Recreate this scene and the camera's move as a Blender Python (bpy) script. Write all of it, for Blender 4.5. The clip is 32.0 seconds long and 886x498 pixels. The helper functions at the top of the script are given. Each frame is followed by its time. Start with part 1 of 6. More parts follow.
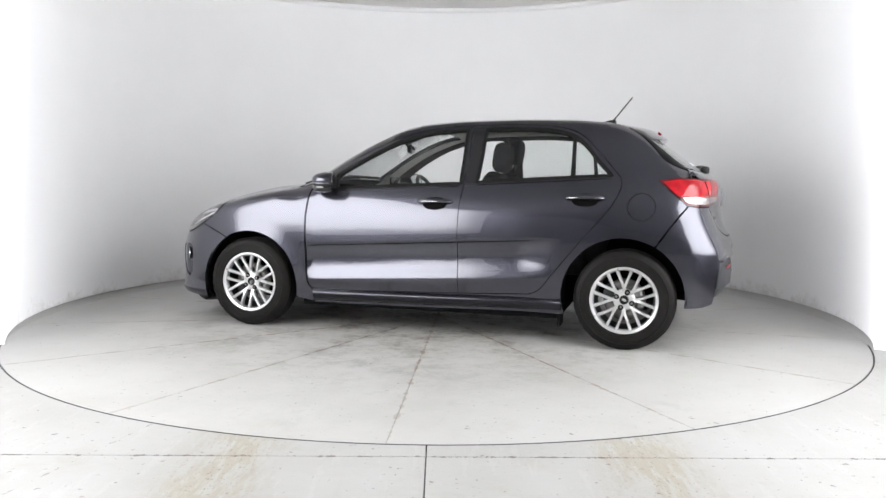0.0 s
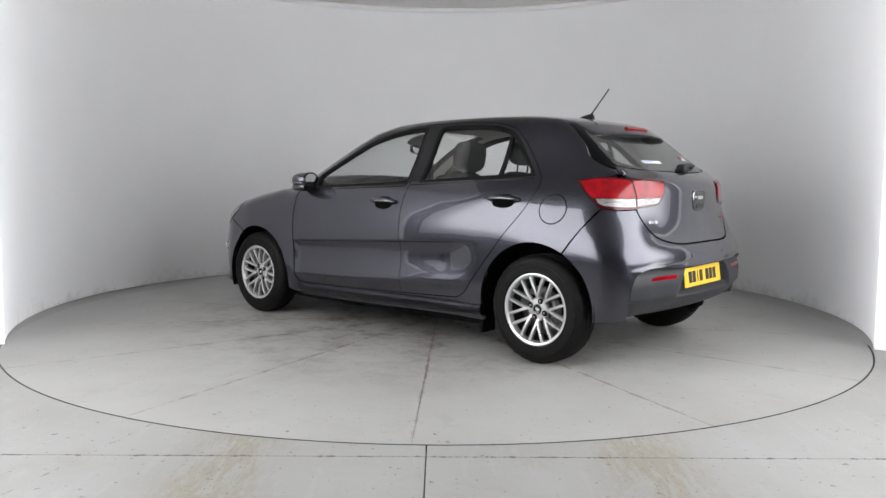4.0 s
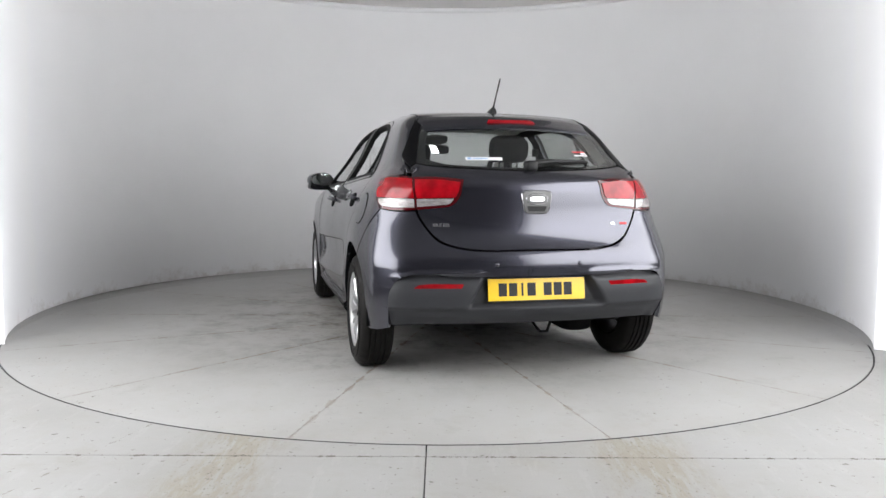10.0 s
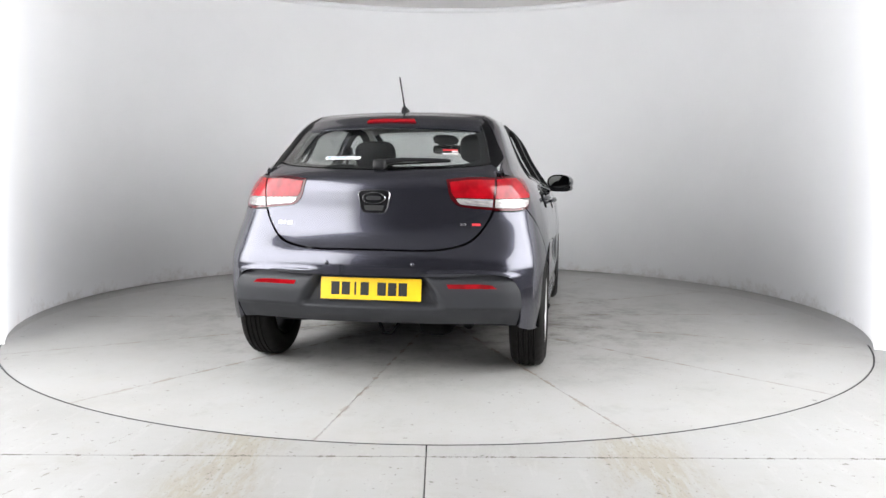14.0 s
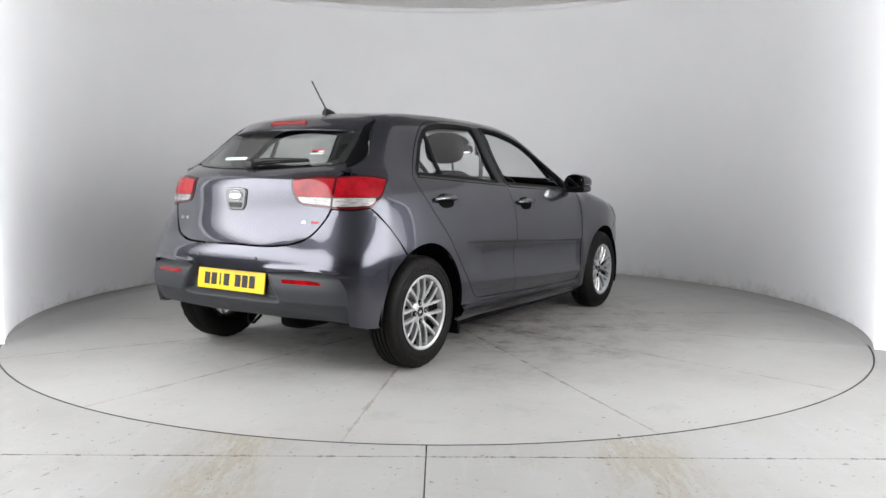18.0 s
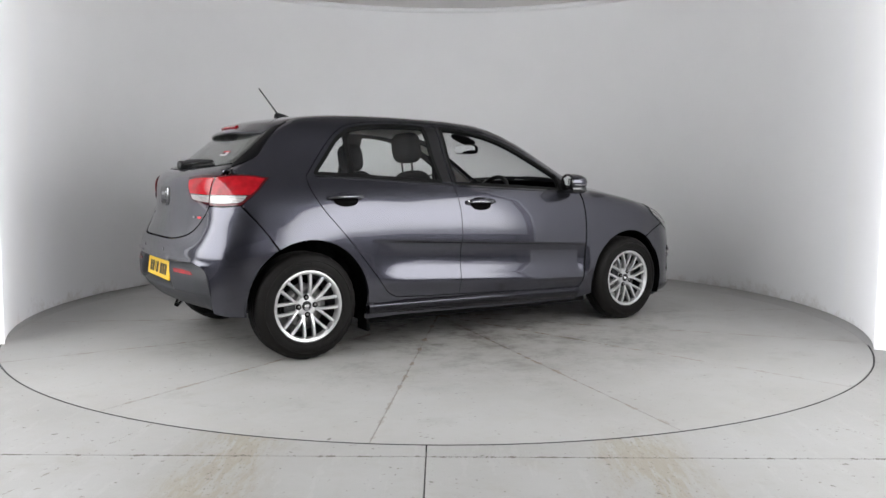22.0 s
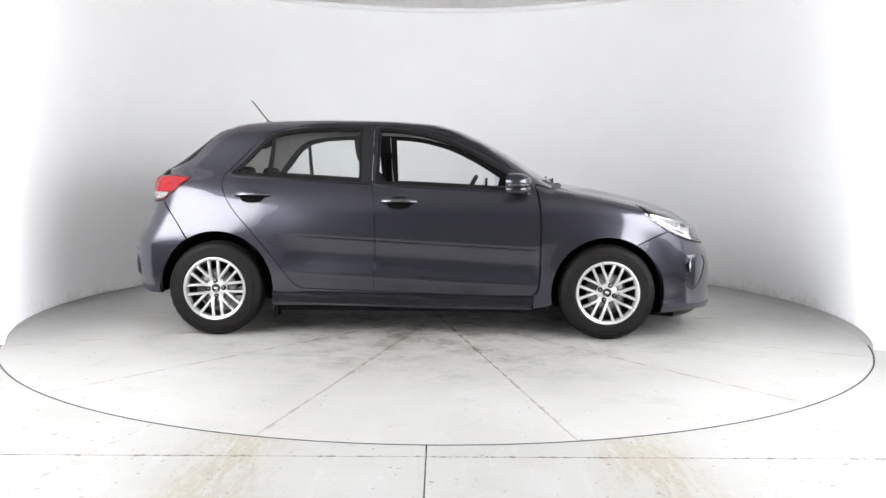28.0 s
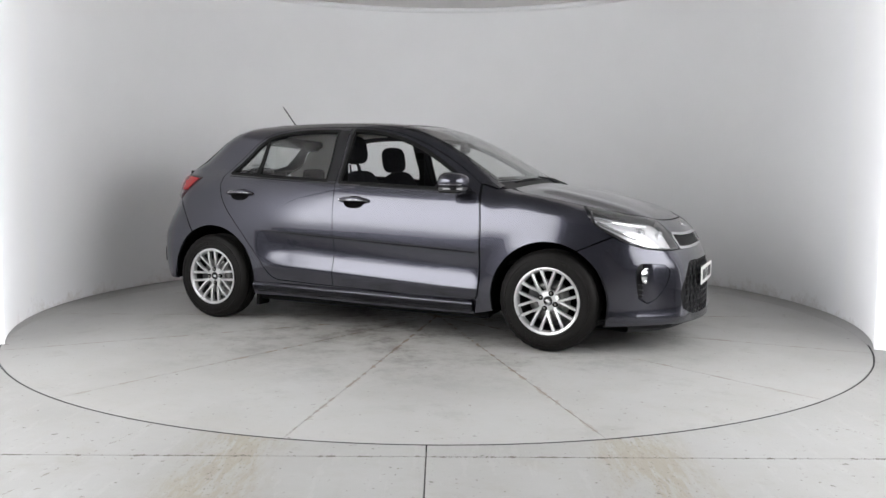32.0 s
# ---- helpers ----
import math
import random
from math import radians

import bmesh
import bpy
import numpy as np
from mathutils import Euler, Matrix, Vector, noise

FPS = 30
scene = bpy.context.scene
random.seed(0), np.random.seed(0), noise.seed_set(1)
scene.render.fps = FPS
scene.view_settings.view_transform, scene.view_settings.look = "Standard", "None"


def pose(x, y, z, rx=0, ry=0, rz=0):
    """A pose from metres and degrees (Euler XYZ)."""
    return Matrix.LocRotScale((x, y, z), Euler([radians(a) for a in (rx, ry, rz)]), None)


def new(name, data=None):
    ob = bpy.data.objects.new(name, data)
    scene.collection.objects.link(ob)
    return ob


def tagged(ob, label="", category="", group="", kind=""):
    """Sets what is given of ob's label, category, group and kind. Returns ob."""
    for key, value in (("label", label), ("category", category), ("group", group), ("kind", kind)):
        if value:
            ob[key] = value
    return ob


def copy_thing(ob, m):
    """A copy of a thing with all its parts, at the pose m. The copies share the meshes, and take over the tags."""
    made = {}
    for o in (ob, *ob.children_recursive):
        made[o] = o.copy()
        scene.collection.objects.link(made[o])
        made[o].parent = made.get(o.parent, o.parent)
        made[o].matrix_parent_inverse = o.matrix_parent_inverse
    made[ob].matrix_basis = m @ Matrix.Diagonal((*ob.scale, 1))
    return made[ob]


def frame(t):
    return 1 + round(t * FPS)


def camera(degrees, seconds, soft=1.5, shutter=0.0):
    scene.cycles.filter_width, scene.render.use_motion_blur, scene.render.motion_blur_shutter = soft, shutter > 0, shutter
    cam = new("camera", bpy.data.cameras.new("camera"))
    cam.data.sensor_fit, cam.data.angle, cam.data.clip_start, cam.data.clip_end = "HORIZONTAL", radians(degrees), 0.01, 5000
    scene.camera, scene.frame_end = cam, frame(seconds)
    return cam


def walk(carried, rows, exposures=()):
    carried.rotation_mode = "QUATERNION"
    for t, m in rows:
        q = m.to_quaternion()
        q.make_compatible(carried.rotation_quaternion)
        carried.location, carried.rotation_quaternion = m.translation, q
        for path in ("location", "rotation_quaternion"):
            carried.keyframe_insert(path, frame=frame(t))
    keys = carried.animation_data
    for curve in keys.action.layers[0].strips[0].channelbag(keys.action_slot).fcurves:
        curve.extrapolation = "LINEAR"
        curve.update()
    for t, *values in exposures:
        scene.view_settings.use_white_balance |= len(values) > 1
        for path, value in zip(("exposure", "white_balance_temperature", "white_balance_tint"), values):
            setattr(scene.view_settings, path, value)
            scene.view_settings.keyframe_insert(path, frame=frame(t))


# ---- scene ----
# Turntable centre at the origin, camera towards -y, metres.
cam = camera(58.99, 32.0)
CAM = pose(0.0, -5.9455, 1.0455, 90 - 5.130, 0, -0.352) @ pose(0, 0, 0, 0, 0, 0.422)
walk(cam, [(0.0, CAM), (32.0, CAM)],
     exposures=[(0.0, 1.16), (1.0, 0.93), (2.0, 0.62), (3.0, 0.50), (6.0, 0.57), (9.0, 0.60), (10.5, 0.80), (12.0, 1.10), (13.0, 1.19), (14.0, 1.09), (17.0, 0.80), (19.0, 0.76), (21.0, 0.60), (24.0, 0.49), (25.0, 0.74), (25.5, 0.86), (27.5, 1.30), (28.0, 1.34), (30.0, 1.30), (32.0, 0.62)])

# ---- light ----
world = bpy.data.worlds.new("booth_air")
scene.world = world
world.use_nodes = True
world.node_tree.nodes["Background"].inputs[0].default_value = (0.5, 0.5, 0.52, 1)
world.node_tree.nodes["Background"].inputs[1].default_value = 0.005
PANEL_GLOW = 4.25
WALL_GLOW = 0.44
# slab joints run out from the turntable's hub every 25.7 degrees
JOINT0, JOINT_STEP = 103.2 - 2 * 360 / 14, 360 / 14

# old saw cuts in the fixed floor: start, direction, length
CUTS = [(-1.43, -3.46, 0.277, 0.961, 0.86), (1.589, -2.52, 0.597, -0.802, 1.2)]


# ---- materials ----
def mat(name, color, rough=0.5, metal=0.0, coat=0.0, trans=0.0, ior=1.45, emit=None, glow=0.0, spec=0.5):
    m = bpy.data.materials.new(name)
    m.use_nodes = True
    b = m.node_tree.nodes["Principled BSDF"]
    b.inputs["Base Color"].default_value = (*color, 1)
    b.inputs["Roughness"].default_value = rough
    b.inputs["Metallic"].default_value = metal
    b.inputs["Coat Weight"].default_value = coat
    b.inputs["Coat Roughness"].default_value = 0.04
    b.inputs["Transmission Weight"].default_value = trans
    b.inputs["IOR"].default_value = ior
    b.inputs["Specular IOR Level"].default_value = spec
    if emit:
        b.inputs["Emission Color"].default_value = (*emit, 1)
        b.inputs["Emission Strength"].default_value = glow
    return m


def node(m, kind, **inputs):
    n = m.node_tree.nodes.new(kind)
    for key, value in inputs.items():
        n.inputs[key.replace("_", " ")].default_value = value
    return n


def link(m, a, ai, b, bi):
    m.node_tree.links.new(a.outputs[ai], b.inputs[bi])


def bsdf(m):
    return m.node_tree.nodes["Principled BSDF"]


def coords(m):
    return node(m, "ShaderNodeTexCoord")


def noise_tex(m, scale, detail=4.0, rough=0.55, src=None, stretch=None):
    n = node(m, "ShaderNodeTexNoise", Scale=scale, Detail=detail, Roughness=rough)
    src = src or coords(m)
    if stretch:
        mp = node(m, "ShaderNodeMapping")
        mp.inputs["Scale"].default_value = stretch
        link(m, src, "Object", mp, 0)
        link(m, mp, 0, n, 0)
    else:
        link(m, src, "Object", n, 0)
    return n


def ramp(m, stops):
    r = node(m, "ShaderNodeValToRGB")
    e = r.color_ramp.elements
    while len(e) < len(stops):
        e.new(0.5)
    for el, (p, c) in zip(e, stops):
        el.position = p
        el.color = (*c, 1) if len(c) == 3 else c
    return r


def mix(m, kind, fac=1.0):
    n = m.node_tree.nodes.new("ShaderNodeMix")
    n.data_type, n.blend_type = "RGBA", kind
    n.inputs[0].default_value = fac
    return n


def vary(m, scale, lo, hi, detail=5.0, stretch=None):
    """Multiplies the base colour by a soft noise between lo and hi."""
    n = noise_tex(m, scale, detail, stretch=stretch)
    r = ramp(m, [(0.3, (lo,) * 3), (0.7, (hi,) * 3)])
    link(m, n, "Fac", r, 0)
    x = mix(m, "MULTIPLY")
    b = bsdf(m)
    old = b.inputs["Base Color"]
    if old.is_linked:
        m.node_tree.links.new(old.links[0].from_socket, x.inputs[6])
    else:
        x.inputs[6].default_value = old.default_value
    link(m, r, 0, x, 7)
    link(m, x, 2, b, "Base Color")
    return m


def bump(m, scale, strength, distance=0.002, detail=3.0, stretch=None):
    n = noise_tex(m, scale, detail, stretch=stretch)
    b = node(m, "ShaderNodeBump", Strength=strength, Distance=distance)
    link(m, n, "Fac", b, "Height")
    link(m, b, 0, bsdf(m), "Normal")
    return m


def rough_noise(m, scale, lo, hi):
    n = noise_tex(m, scale, 4.0)
    r = node(m, "ShaderNodeMapRange", From_Min=0.3, From_Max=0.7, To_Min=lo, To_Max=hi)
    link(m, n, "Fac", r, 0)
    link(m, r, 0, bsdf(m), "Roughness")
    return m


def paint_material():
    """Dark metallic flakes under a clear gloss coat."""
    m = mat("grey_metallic_paint", (0.05, 0.05, 0.06), 0.27, 0.86, coat=1.0)
    n = noise_tex(m, 900.0, 2.0)
    r = ramp(m, [(0.35, (0.033, 0.033, 0.043)), (0.75, (0.075, 0.075, 0.099))])
    link(m, n, "Fac", r, 0)
    link(m, r, 0, bsdf(m), "Base Color")
    bsdf(m).inputs["Coat IOR"].default_value = 1.46
    d = noise_tex(m, 3.0, 6.0)
    q = node(m, "ShaderNodeMapRange", From_Min=0.4, From_Max=0.8, To_Min=0.012, To_Max=0.04)
    link(m, d, "Fac", q, 0)
    link(m, q, 0, bsdf(m), "Coat Roughness")
    return m


def concrete_material(name, warm, pale=1.0):
    m = mat(name, (0.5, 0.5, 0.48), 0.55)
    b = bsdf(m)
    src = coords(m)
    big = noise_tex(m, 0.9, 6.0, 0.6, src)
    r1 = ramp(m, [(0.28, (0.372, 0.366, 0.352)), (0.5, (0.425, 0.422, 0.412)), (0.72, (0.462, 0.462, 0.458))])
    link(m, big, "Fac", r1, 0)
    mid = noise_tex(m, 7.0, 9.0, 0.72, src)
    r2 = ramp(m, [(0.30, (0.90, 0.885, 0.855)), (0.50, (1, 1, 1)), (0.75, (1.04, 1.04, 1.04))])
    link(m, mid, "Fac", r2, 0)
    x1 = mix(m, "MULTIPLY")
    link(m, r1, 0, x1, 6)
    link(m, r2, 0, x1, 7)
    # rusty and dark specks
    sp = noise_tex(m, 34.0, 3.0, 0.6, src)
    r3 = ramp(m, [(0.295, (0.40, 0.34, 0.26)), (0.33, (1, 1, 1))])
    link(m, sp, "Fac", r3, 0)
    x2 = mix(m, "MULTIPLY", 0.75)
    link(m, x1, 2, x2, 6)
    link(m, r3, 0, x2, 7)
    # tyre scuffs and streaks
    st = noise_tex(m, 2.1, 6.0, 0.7, src)
    r4 = ramp(m, [(0.34, (0.70, 0.68, 0.65) if not warm else (0.80, 0.75, 0.66)), (0.42, (1, 1, 1))])
    link(m, st, "Fac", r4, 0)
    x3 = mix(m, "MULTIPLY", 0.3)
    link(m, x2, 2, x3, 6)
    link(m, r4, 0, x3, 7)
    x4 = mix(m, "MULTIPLY")
    link(m, x3, 2, x4, 6)
    x4.inputs[7].default_value = (pale, pale, pale, 1)
    link(m, x4, 2, b, "Base Color")
    rr = node(m, "ShaderNodeMapRange", From_Min=0.3, From_Max=0.7, To_Min=0.36, To_Max=0.58)
    link(m, mid, "Fac", rr, 0)
    link(m, rr, 0, b, "Roughness")
    fine = noise_tex(m, 120.0, 4.0, 0.6, src)
    bp = node(m, "ShaderNodeBump", Strength=0.25, Distance=0.002)
    link(m, fine, "Fac", bp, "Height")
    link(m, bp, 0, b, "Normal")
    return m


def glowing_wall_material():
    """White wall paint with an added glow that grows towards the wall's ends."""
    m = mat("wall_added_glow", (0.885, 0.887, 0.90), 0.62, emit=(0.95, 0.96, 1.0), glow=0.0)
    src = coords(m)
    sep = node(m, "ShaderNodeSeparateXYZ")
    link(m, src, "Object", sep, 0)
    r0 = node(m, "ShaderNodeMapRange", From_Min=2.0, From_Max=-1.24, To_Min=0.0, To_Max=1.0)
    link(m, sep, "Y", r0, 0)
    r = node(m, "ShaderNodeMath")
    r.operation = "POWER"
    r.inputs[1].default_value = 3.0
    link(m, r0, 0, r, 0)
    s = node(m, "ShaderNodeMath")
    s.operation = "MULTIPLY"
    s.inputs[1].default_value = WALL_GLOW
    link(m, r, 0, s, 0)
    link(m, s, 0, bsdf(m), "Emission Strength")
    vary(bump(m, 60, 0.08), 1.2, 0.965, 1.0)
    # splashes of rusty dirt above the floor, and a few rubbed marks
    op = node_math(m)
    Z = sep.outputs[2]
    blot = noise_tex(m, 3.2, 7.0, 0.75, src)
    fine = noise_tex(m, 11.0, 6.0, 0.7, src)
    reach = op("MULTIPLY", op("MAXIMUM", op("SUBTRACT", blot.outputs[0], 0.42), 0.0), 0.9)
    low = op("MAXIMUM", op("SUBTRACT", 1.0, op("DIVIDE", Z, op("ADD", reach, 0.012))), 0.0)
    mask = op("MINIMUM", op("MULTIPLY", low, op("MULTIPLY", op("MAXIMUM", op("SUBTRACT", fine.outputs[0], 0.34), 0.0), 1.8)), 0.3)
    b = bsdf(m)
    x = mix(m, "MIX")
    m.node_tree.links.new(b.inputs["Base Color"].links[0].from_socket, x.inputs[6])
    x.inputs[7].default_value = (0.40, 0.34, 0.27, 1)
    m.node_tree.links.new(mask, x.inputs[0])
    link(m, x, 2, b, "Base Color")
    return m


def node_math(m):
    def op(kind, a, b=None):
        n = node(m, "ShaderNodeMath")
        n.operation = kind
        for i, v in enumerate((a, b)):
            if v is None:
                continue
            if isinstance(v, (int, float)):
                n.inputs[i].default_value = v
            else:
                m.node_tree.links.new(v, n.inputs[i])
        return n.outputs[0]
    return op


def stain_tracks(m):
    """Beige tyre tracks where cars drive in, and dirt along the cross joint."""
    src = coords(m)
    op = node_math(m)
    sep = node(m, "ShaderNodeSeparateXYZ")
    link(m, src, "Object", sep, 0)
    X, Y = sep.outputs[0], sep.outputs[1]
    b = bsdf(m)
    st = noise_tex(m, 5.0, 7.0, 0.72, src, (3.2, 0.55, 1.0))
    lane = op("SUBTRACT", 1.0, op("DIVIDE", op("ABSOLUTE", op("SUBTRACT", op("ABSOLUTE", X), 0.78)), 0.24))
    lane = op("MAXIMUM", lane, 0.0)
    mask = op("MULTIPLY", lane, op("MULTIPLY", op("MAXIMUM", op("SUBTRACT", st.outputs[0], 0.43), 0.0), 9.0))
    mask = op("MINIMUM", mask, 0.72)
    x = mix(m, "MIX")
    m.node_tree.links.new(b.inputs["Base Color"].links[0].from_socket, x.inputs[6])
    x.inputs[7].default_value = (0.29, 0.262, 0.205, 1)
    m.node_tree.links.new(mask, x.inputs[0])
    # rubber specks inside the tracks
    dots = noise_tex(m, 75.0, 3.0, 0.6, src, (1.0, 0.6, 1.0))
    speck = op("MULTIPLY", lane, op("MINIMUM", op("MULTIPLY", op("MAXIMUM", op("SUBTRACT", dots.outputs[0], 0.60), 0.0), 12.0), 0.8))
    v = mix(m, "MIX")
    link(m, x, 2, v, 6)
    v.inputs[7].default_value = (0.14, 0.12, 0.095, 1)
    m.node_tree.links.new(speck, v.inputs[0])
    x = v
    # pale scraped streaks
    sc = noise_tex(m, 4.0, 6.0, 0.7, src, (4.0, 0.7, 1.0))
    y = mix(m, "MIX")
    link(m, x, 2, y, 6)
    y.inputs[7].default_value = (0.52, 0.52, 0.515, 1)
    m.node_tree.links.new(op("MINIMUM", op("MULTIPLY", op("MAXIMUM", op("SUBTRACT", sc.outputs[0], 0.57), 0.0), 5.0), 0.10), y.inputs[0])
    # chips and dirt along the joint
    ch = noise_tex(m, 22.0, 5.0, 0.75, src, (1.0, 1.0, 1.0))
    near_j = op("LESS_THAN", op("ABSOLUTE", op("ADD", Y, 3.072)), op("MULTIPLY", op("MAXIMUM", op("SUBTRACT", ch.outputs[0], 0.50), 0.0), 0.11))
    z = mix(m, "MIX")
    link(m, y, 2, z, 6)
    z.inputs[7].default_value = (0.12, 0.10, 0.08, 1)
    m.node_tree.links.new(op("MULTIPLY", near_j, 0.8), z.inputs[0])
    # old saw cuts that cross the fixed floor, chipped here and there
    last = z
    for px, py, dx, dy, ln in CUTS:
        rx, ry = op("SUBTRACT", X, px), op("SUBTRACT", Y, py)
        along = op("ADD", op("MULTIPLY", rx, dx), op("MULTIPLY", ry, dy))
        across = op("ABSOLUTE", op("SUBTRACT", op("MULTIPLY", rx, dy), op("MULTIPLY", ry, dx)))
        on = op("LESS_THAN", across, op("MULTIPLY", op("MAXIMUM", op("SUBTRACT", ch.outputs[0], 0.52), 0.0), 0.07))
        on = op("MULTIPLY", on, op("MULTIPLY", op("GREATER_THAN", along, 0.0), op("LESS_THAN", along, ln)))
        w = mix(m, "MIX")
        link(m, last, 2, w, 6)
        w.inputs[7].default_value = (0.15, 0.125, 0.10, 1)
        m.node_tree.links.new(op("MULTIPLY", on, 0.7), w.inputs[0])
        last = w
    # dark crumbs trodden into the surface
    cr = noise_tex(m, 26.0, 2.0, 0.5, src)
    w = mix(m, "MIX")
    link(m, last, 2, w, 6)
    w.inputs[7].default_value = (0.10, 0.085, 0.07, 1)
    m.node_tree.links.new(op("MINIMUM", op("MULTIPLY", op("MAXIMUM", op("SUBTRACT", cr.outputs[0], 0.70), 0.0), 18.0), 0.8), w.inputs[0])
    link(m, w, 2, b, "Base Color")
    return m


def stain_joints(m):
    """Rusty dirt along the radial joints of the turntable."""
    src = coords(m)
    sep = node(m, "ShaderNodeSeparateXYZ")
    link(m, src, "Object", sep, 0)

    op = node_math(m)
    X, Y = sep.outputs[0], sep.outputs[1]
    ang = op("ARCTAN2", Y, X)
    u = op("DIVIDE", op("SUBTRACT", ang, radians(JOINT0)), radians(JOINT_STEP))
    saw = op("ABSOLUTE", op("SUBTRACT", op("FRACT", op("ADD", u, 20.5)), 0.5))
    rad = op("SQRT", op("ADD", op("MULTIPLY", X, X), op("MULTIPLY", Y, Y)))
    dist = op("MULTIPLY", op("MULTIPLY", saw, radians(JOINT_STEP)), rad)
    blot = noise_tex(m, 9.0, 6.0, 0.7, src)
    fine = noise_tex(m, 60.0, 4.0, 0.7, src)
    width = op("MULTIPLY", op("MAXIMUM", op("SUBTRACT", blot.outputs[0], 0.465), 0.0), 0.14)
    inner = op("SUBTRACT", 1.05, op("MULTIPLY", rad, 0.27))
    mask = op("MULTIPLY", op("LESS_THAN", dist, op("MULTIPLY", op("ADD", width, 0.0005), op("ADD", fine.outputs[0], 0.3))), inner)
    x = mix(m, "MIX")
    b = bsdf(m)
    m.node_tree.links.new(b.inputs["Base Color"].links[0].from_socket, x.inputs[6])
    x.inputs[7].default_value = (0.21, 0.13, 0.068, 1)
    m.node_tree.links.new(mask, x.inputs[0])
    link(m, x, 2, b, "Base Color")
    # tyre scuffs, mostly in the middle
    sc = noise_tex(m, 2.6, 9.0, 0.78, src)
    r = ramp(m, [(0.38, (0.24, 0.21, 0.18)), (0.50, (0.84, 0.82, 0.79)), (0.59, (1, 1, 1))])
    link(m, sc, "Fac", r, 0)
    y = mix(m, "MULTIPLY")
    m.node_tree.links.new(op("MAXIMUM", op("MINIMUM", op("SUBTRACT", 1.45, op("MULTIPLY", rad, 0.62)), 0.9), 0.0), y.inputs[0])
    link(m, x, 2, y, 6)
    link(m, r, 0, y, 7)
    # small dark crumbs
    cr = noise_tex(m, 21.0, 2.0, 0.5, src)
    w = mix(m, "MIX")
    link(m, y, 2, w, 6)
    w.inputs[7].default_value = (0.10, 0.085, 0.07, 1)
    m.node_tree.links.new(op("MINIMUM", op("MULTIPLY", op("MAXIMUM", op("SUBTRACT", cr.outputs[0], 0.725), 0.0), 18.0), 0.8), w.inputs[0])
    link(m, w, 2, b, "Base Color")
    return m


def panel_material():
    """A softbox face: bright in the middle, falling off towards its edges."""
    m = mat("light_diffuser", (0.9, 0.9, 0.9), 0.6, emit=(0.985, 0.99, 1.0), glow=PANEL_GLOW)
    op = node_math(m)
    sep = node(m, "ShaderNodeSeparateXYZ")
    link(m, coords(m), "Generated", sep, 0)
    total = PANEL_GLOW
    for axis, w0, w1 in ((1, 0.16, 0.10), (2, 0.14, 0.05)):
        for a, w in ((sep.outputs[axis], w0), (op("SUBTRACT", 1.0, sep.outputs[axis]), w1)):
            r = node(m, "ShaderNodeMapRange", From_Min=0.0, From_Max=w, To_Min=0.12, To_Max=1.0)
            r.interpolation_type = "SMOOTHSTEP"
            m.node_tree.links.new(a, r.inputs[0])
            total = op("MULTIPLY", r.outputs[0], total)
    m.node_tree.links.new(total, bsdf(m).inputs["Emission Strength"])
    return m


PAINT = paint_material()
WALL_WHITE = vary(bump(mat("white_wall_paint", (0.885, 0.887, 0.90), 0.62), 60, 0.08), 1.2, 0.965, 1.0)
CEIL_WHITE = vary(mat("soffit_paint", (0.80, 0.775, 0.765), 0.7), 1.5, 0.95, 1.0)
CEIL_GREY = vary(mat("grey_ceiling_paint", (0.20, 0.20, 0.203), 0.9), 2.0, 0.8, 1.2)
ROOM_WALL = vary(mat("grey_room_paint", (0.24, 0.24, 0.245), 0.9), 3.0, 0.8, 1.1)
CONCRETE = stain_joints(concrete_material("turntable_concrete", False, 0.96))
CONCRETE_OUT = stain_tracks(concrete_material("floor_concrete", True, 0.86))
JOINT = vary(mat("joint_dirt", (0.33, 0.305, 0.265), 0.9), 5.0, 0.5, 1.25)
GAP = mat("dark_gap", (0.025, 0.024, 0.022), 0.9)
STEEL_RIM = rough_noise(mat("steel_edge", (0.035, 0.034, 0.034), 0.5, 0.3), 8, 0.45, 0.7)
GREY_PLASTIC = bump(vary(mat("grained_grey_plastic", (0.030, 0.031, 0.035), 0.5, spec=0.35), 6, 0.9, 1.1), 700, 0.15, 0.001)
BLACK_PLASTIC = bump(mat("black_plastic", (0.011, 0.011, 0.012), 0.45, spec=0.3), 500, 0.1, 0.001)
GLOSS_BLACK = mat("gloss_black", (0.008, 0.008, 0.009), 0.08, coat=0.5)
FIN_BLACK = mat("satin_black_trim", (0.0045, 0.0045, 0.005), 0.3, spec=0.06)
SEAL = mat("black_rubber_seal", (0.006, 0.006, 0.006), 0.6, spec=0.15)
UNDER = vary(mat("underbody_black", (0.004, 0.004, 0.004), 0.95, spec=0.05), 9, 0.6, 1.4)
RUBBER = bump(vary(mat("tyre_rubber", (0.0062, 0.0054, 0.005), 0.6, spec=0.2), 25, 0.75, 1.25), 260, 0.2, 0.001)
ALLOY = rough_noise(mat("silver_alloy", (0.56, 0.56, 0.565), 0.36, 0.7, coat=0.4), 30, 0.27, 0.38)
DARK_ALLOY = mat("dark_alloy_barrel", (0.035, 0.035, 0.037), 0.5, 0.6)
DISC = rough_noise(mat("brake_disc_steel", (0.22, 0.215, 0.21), 0.4, 0.9), 40, 0.3, 0.5)
CHROME = mat("chrome", (0.82, 0.82, 0.83), 0.07, 1.0)
GLASS = mat("window_glass", (0.955, 0.975, 0.965), 0.0, trans=1.0, ior=1.45)
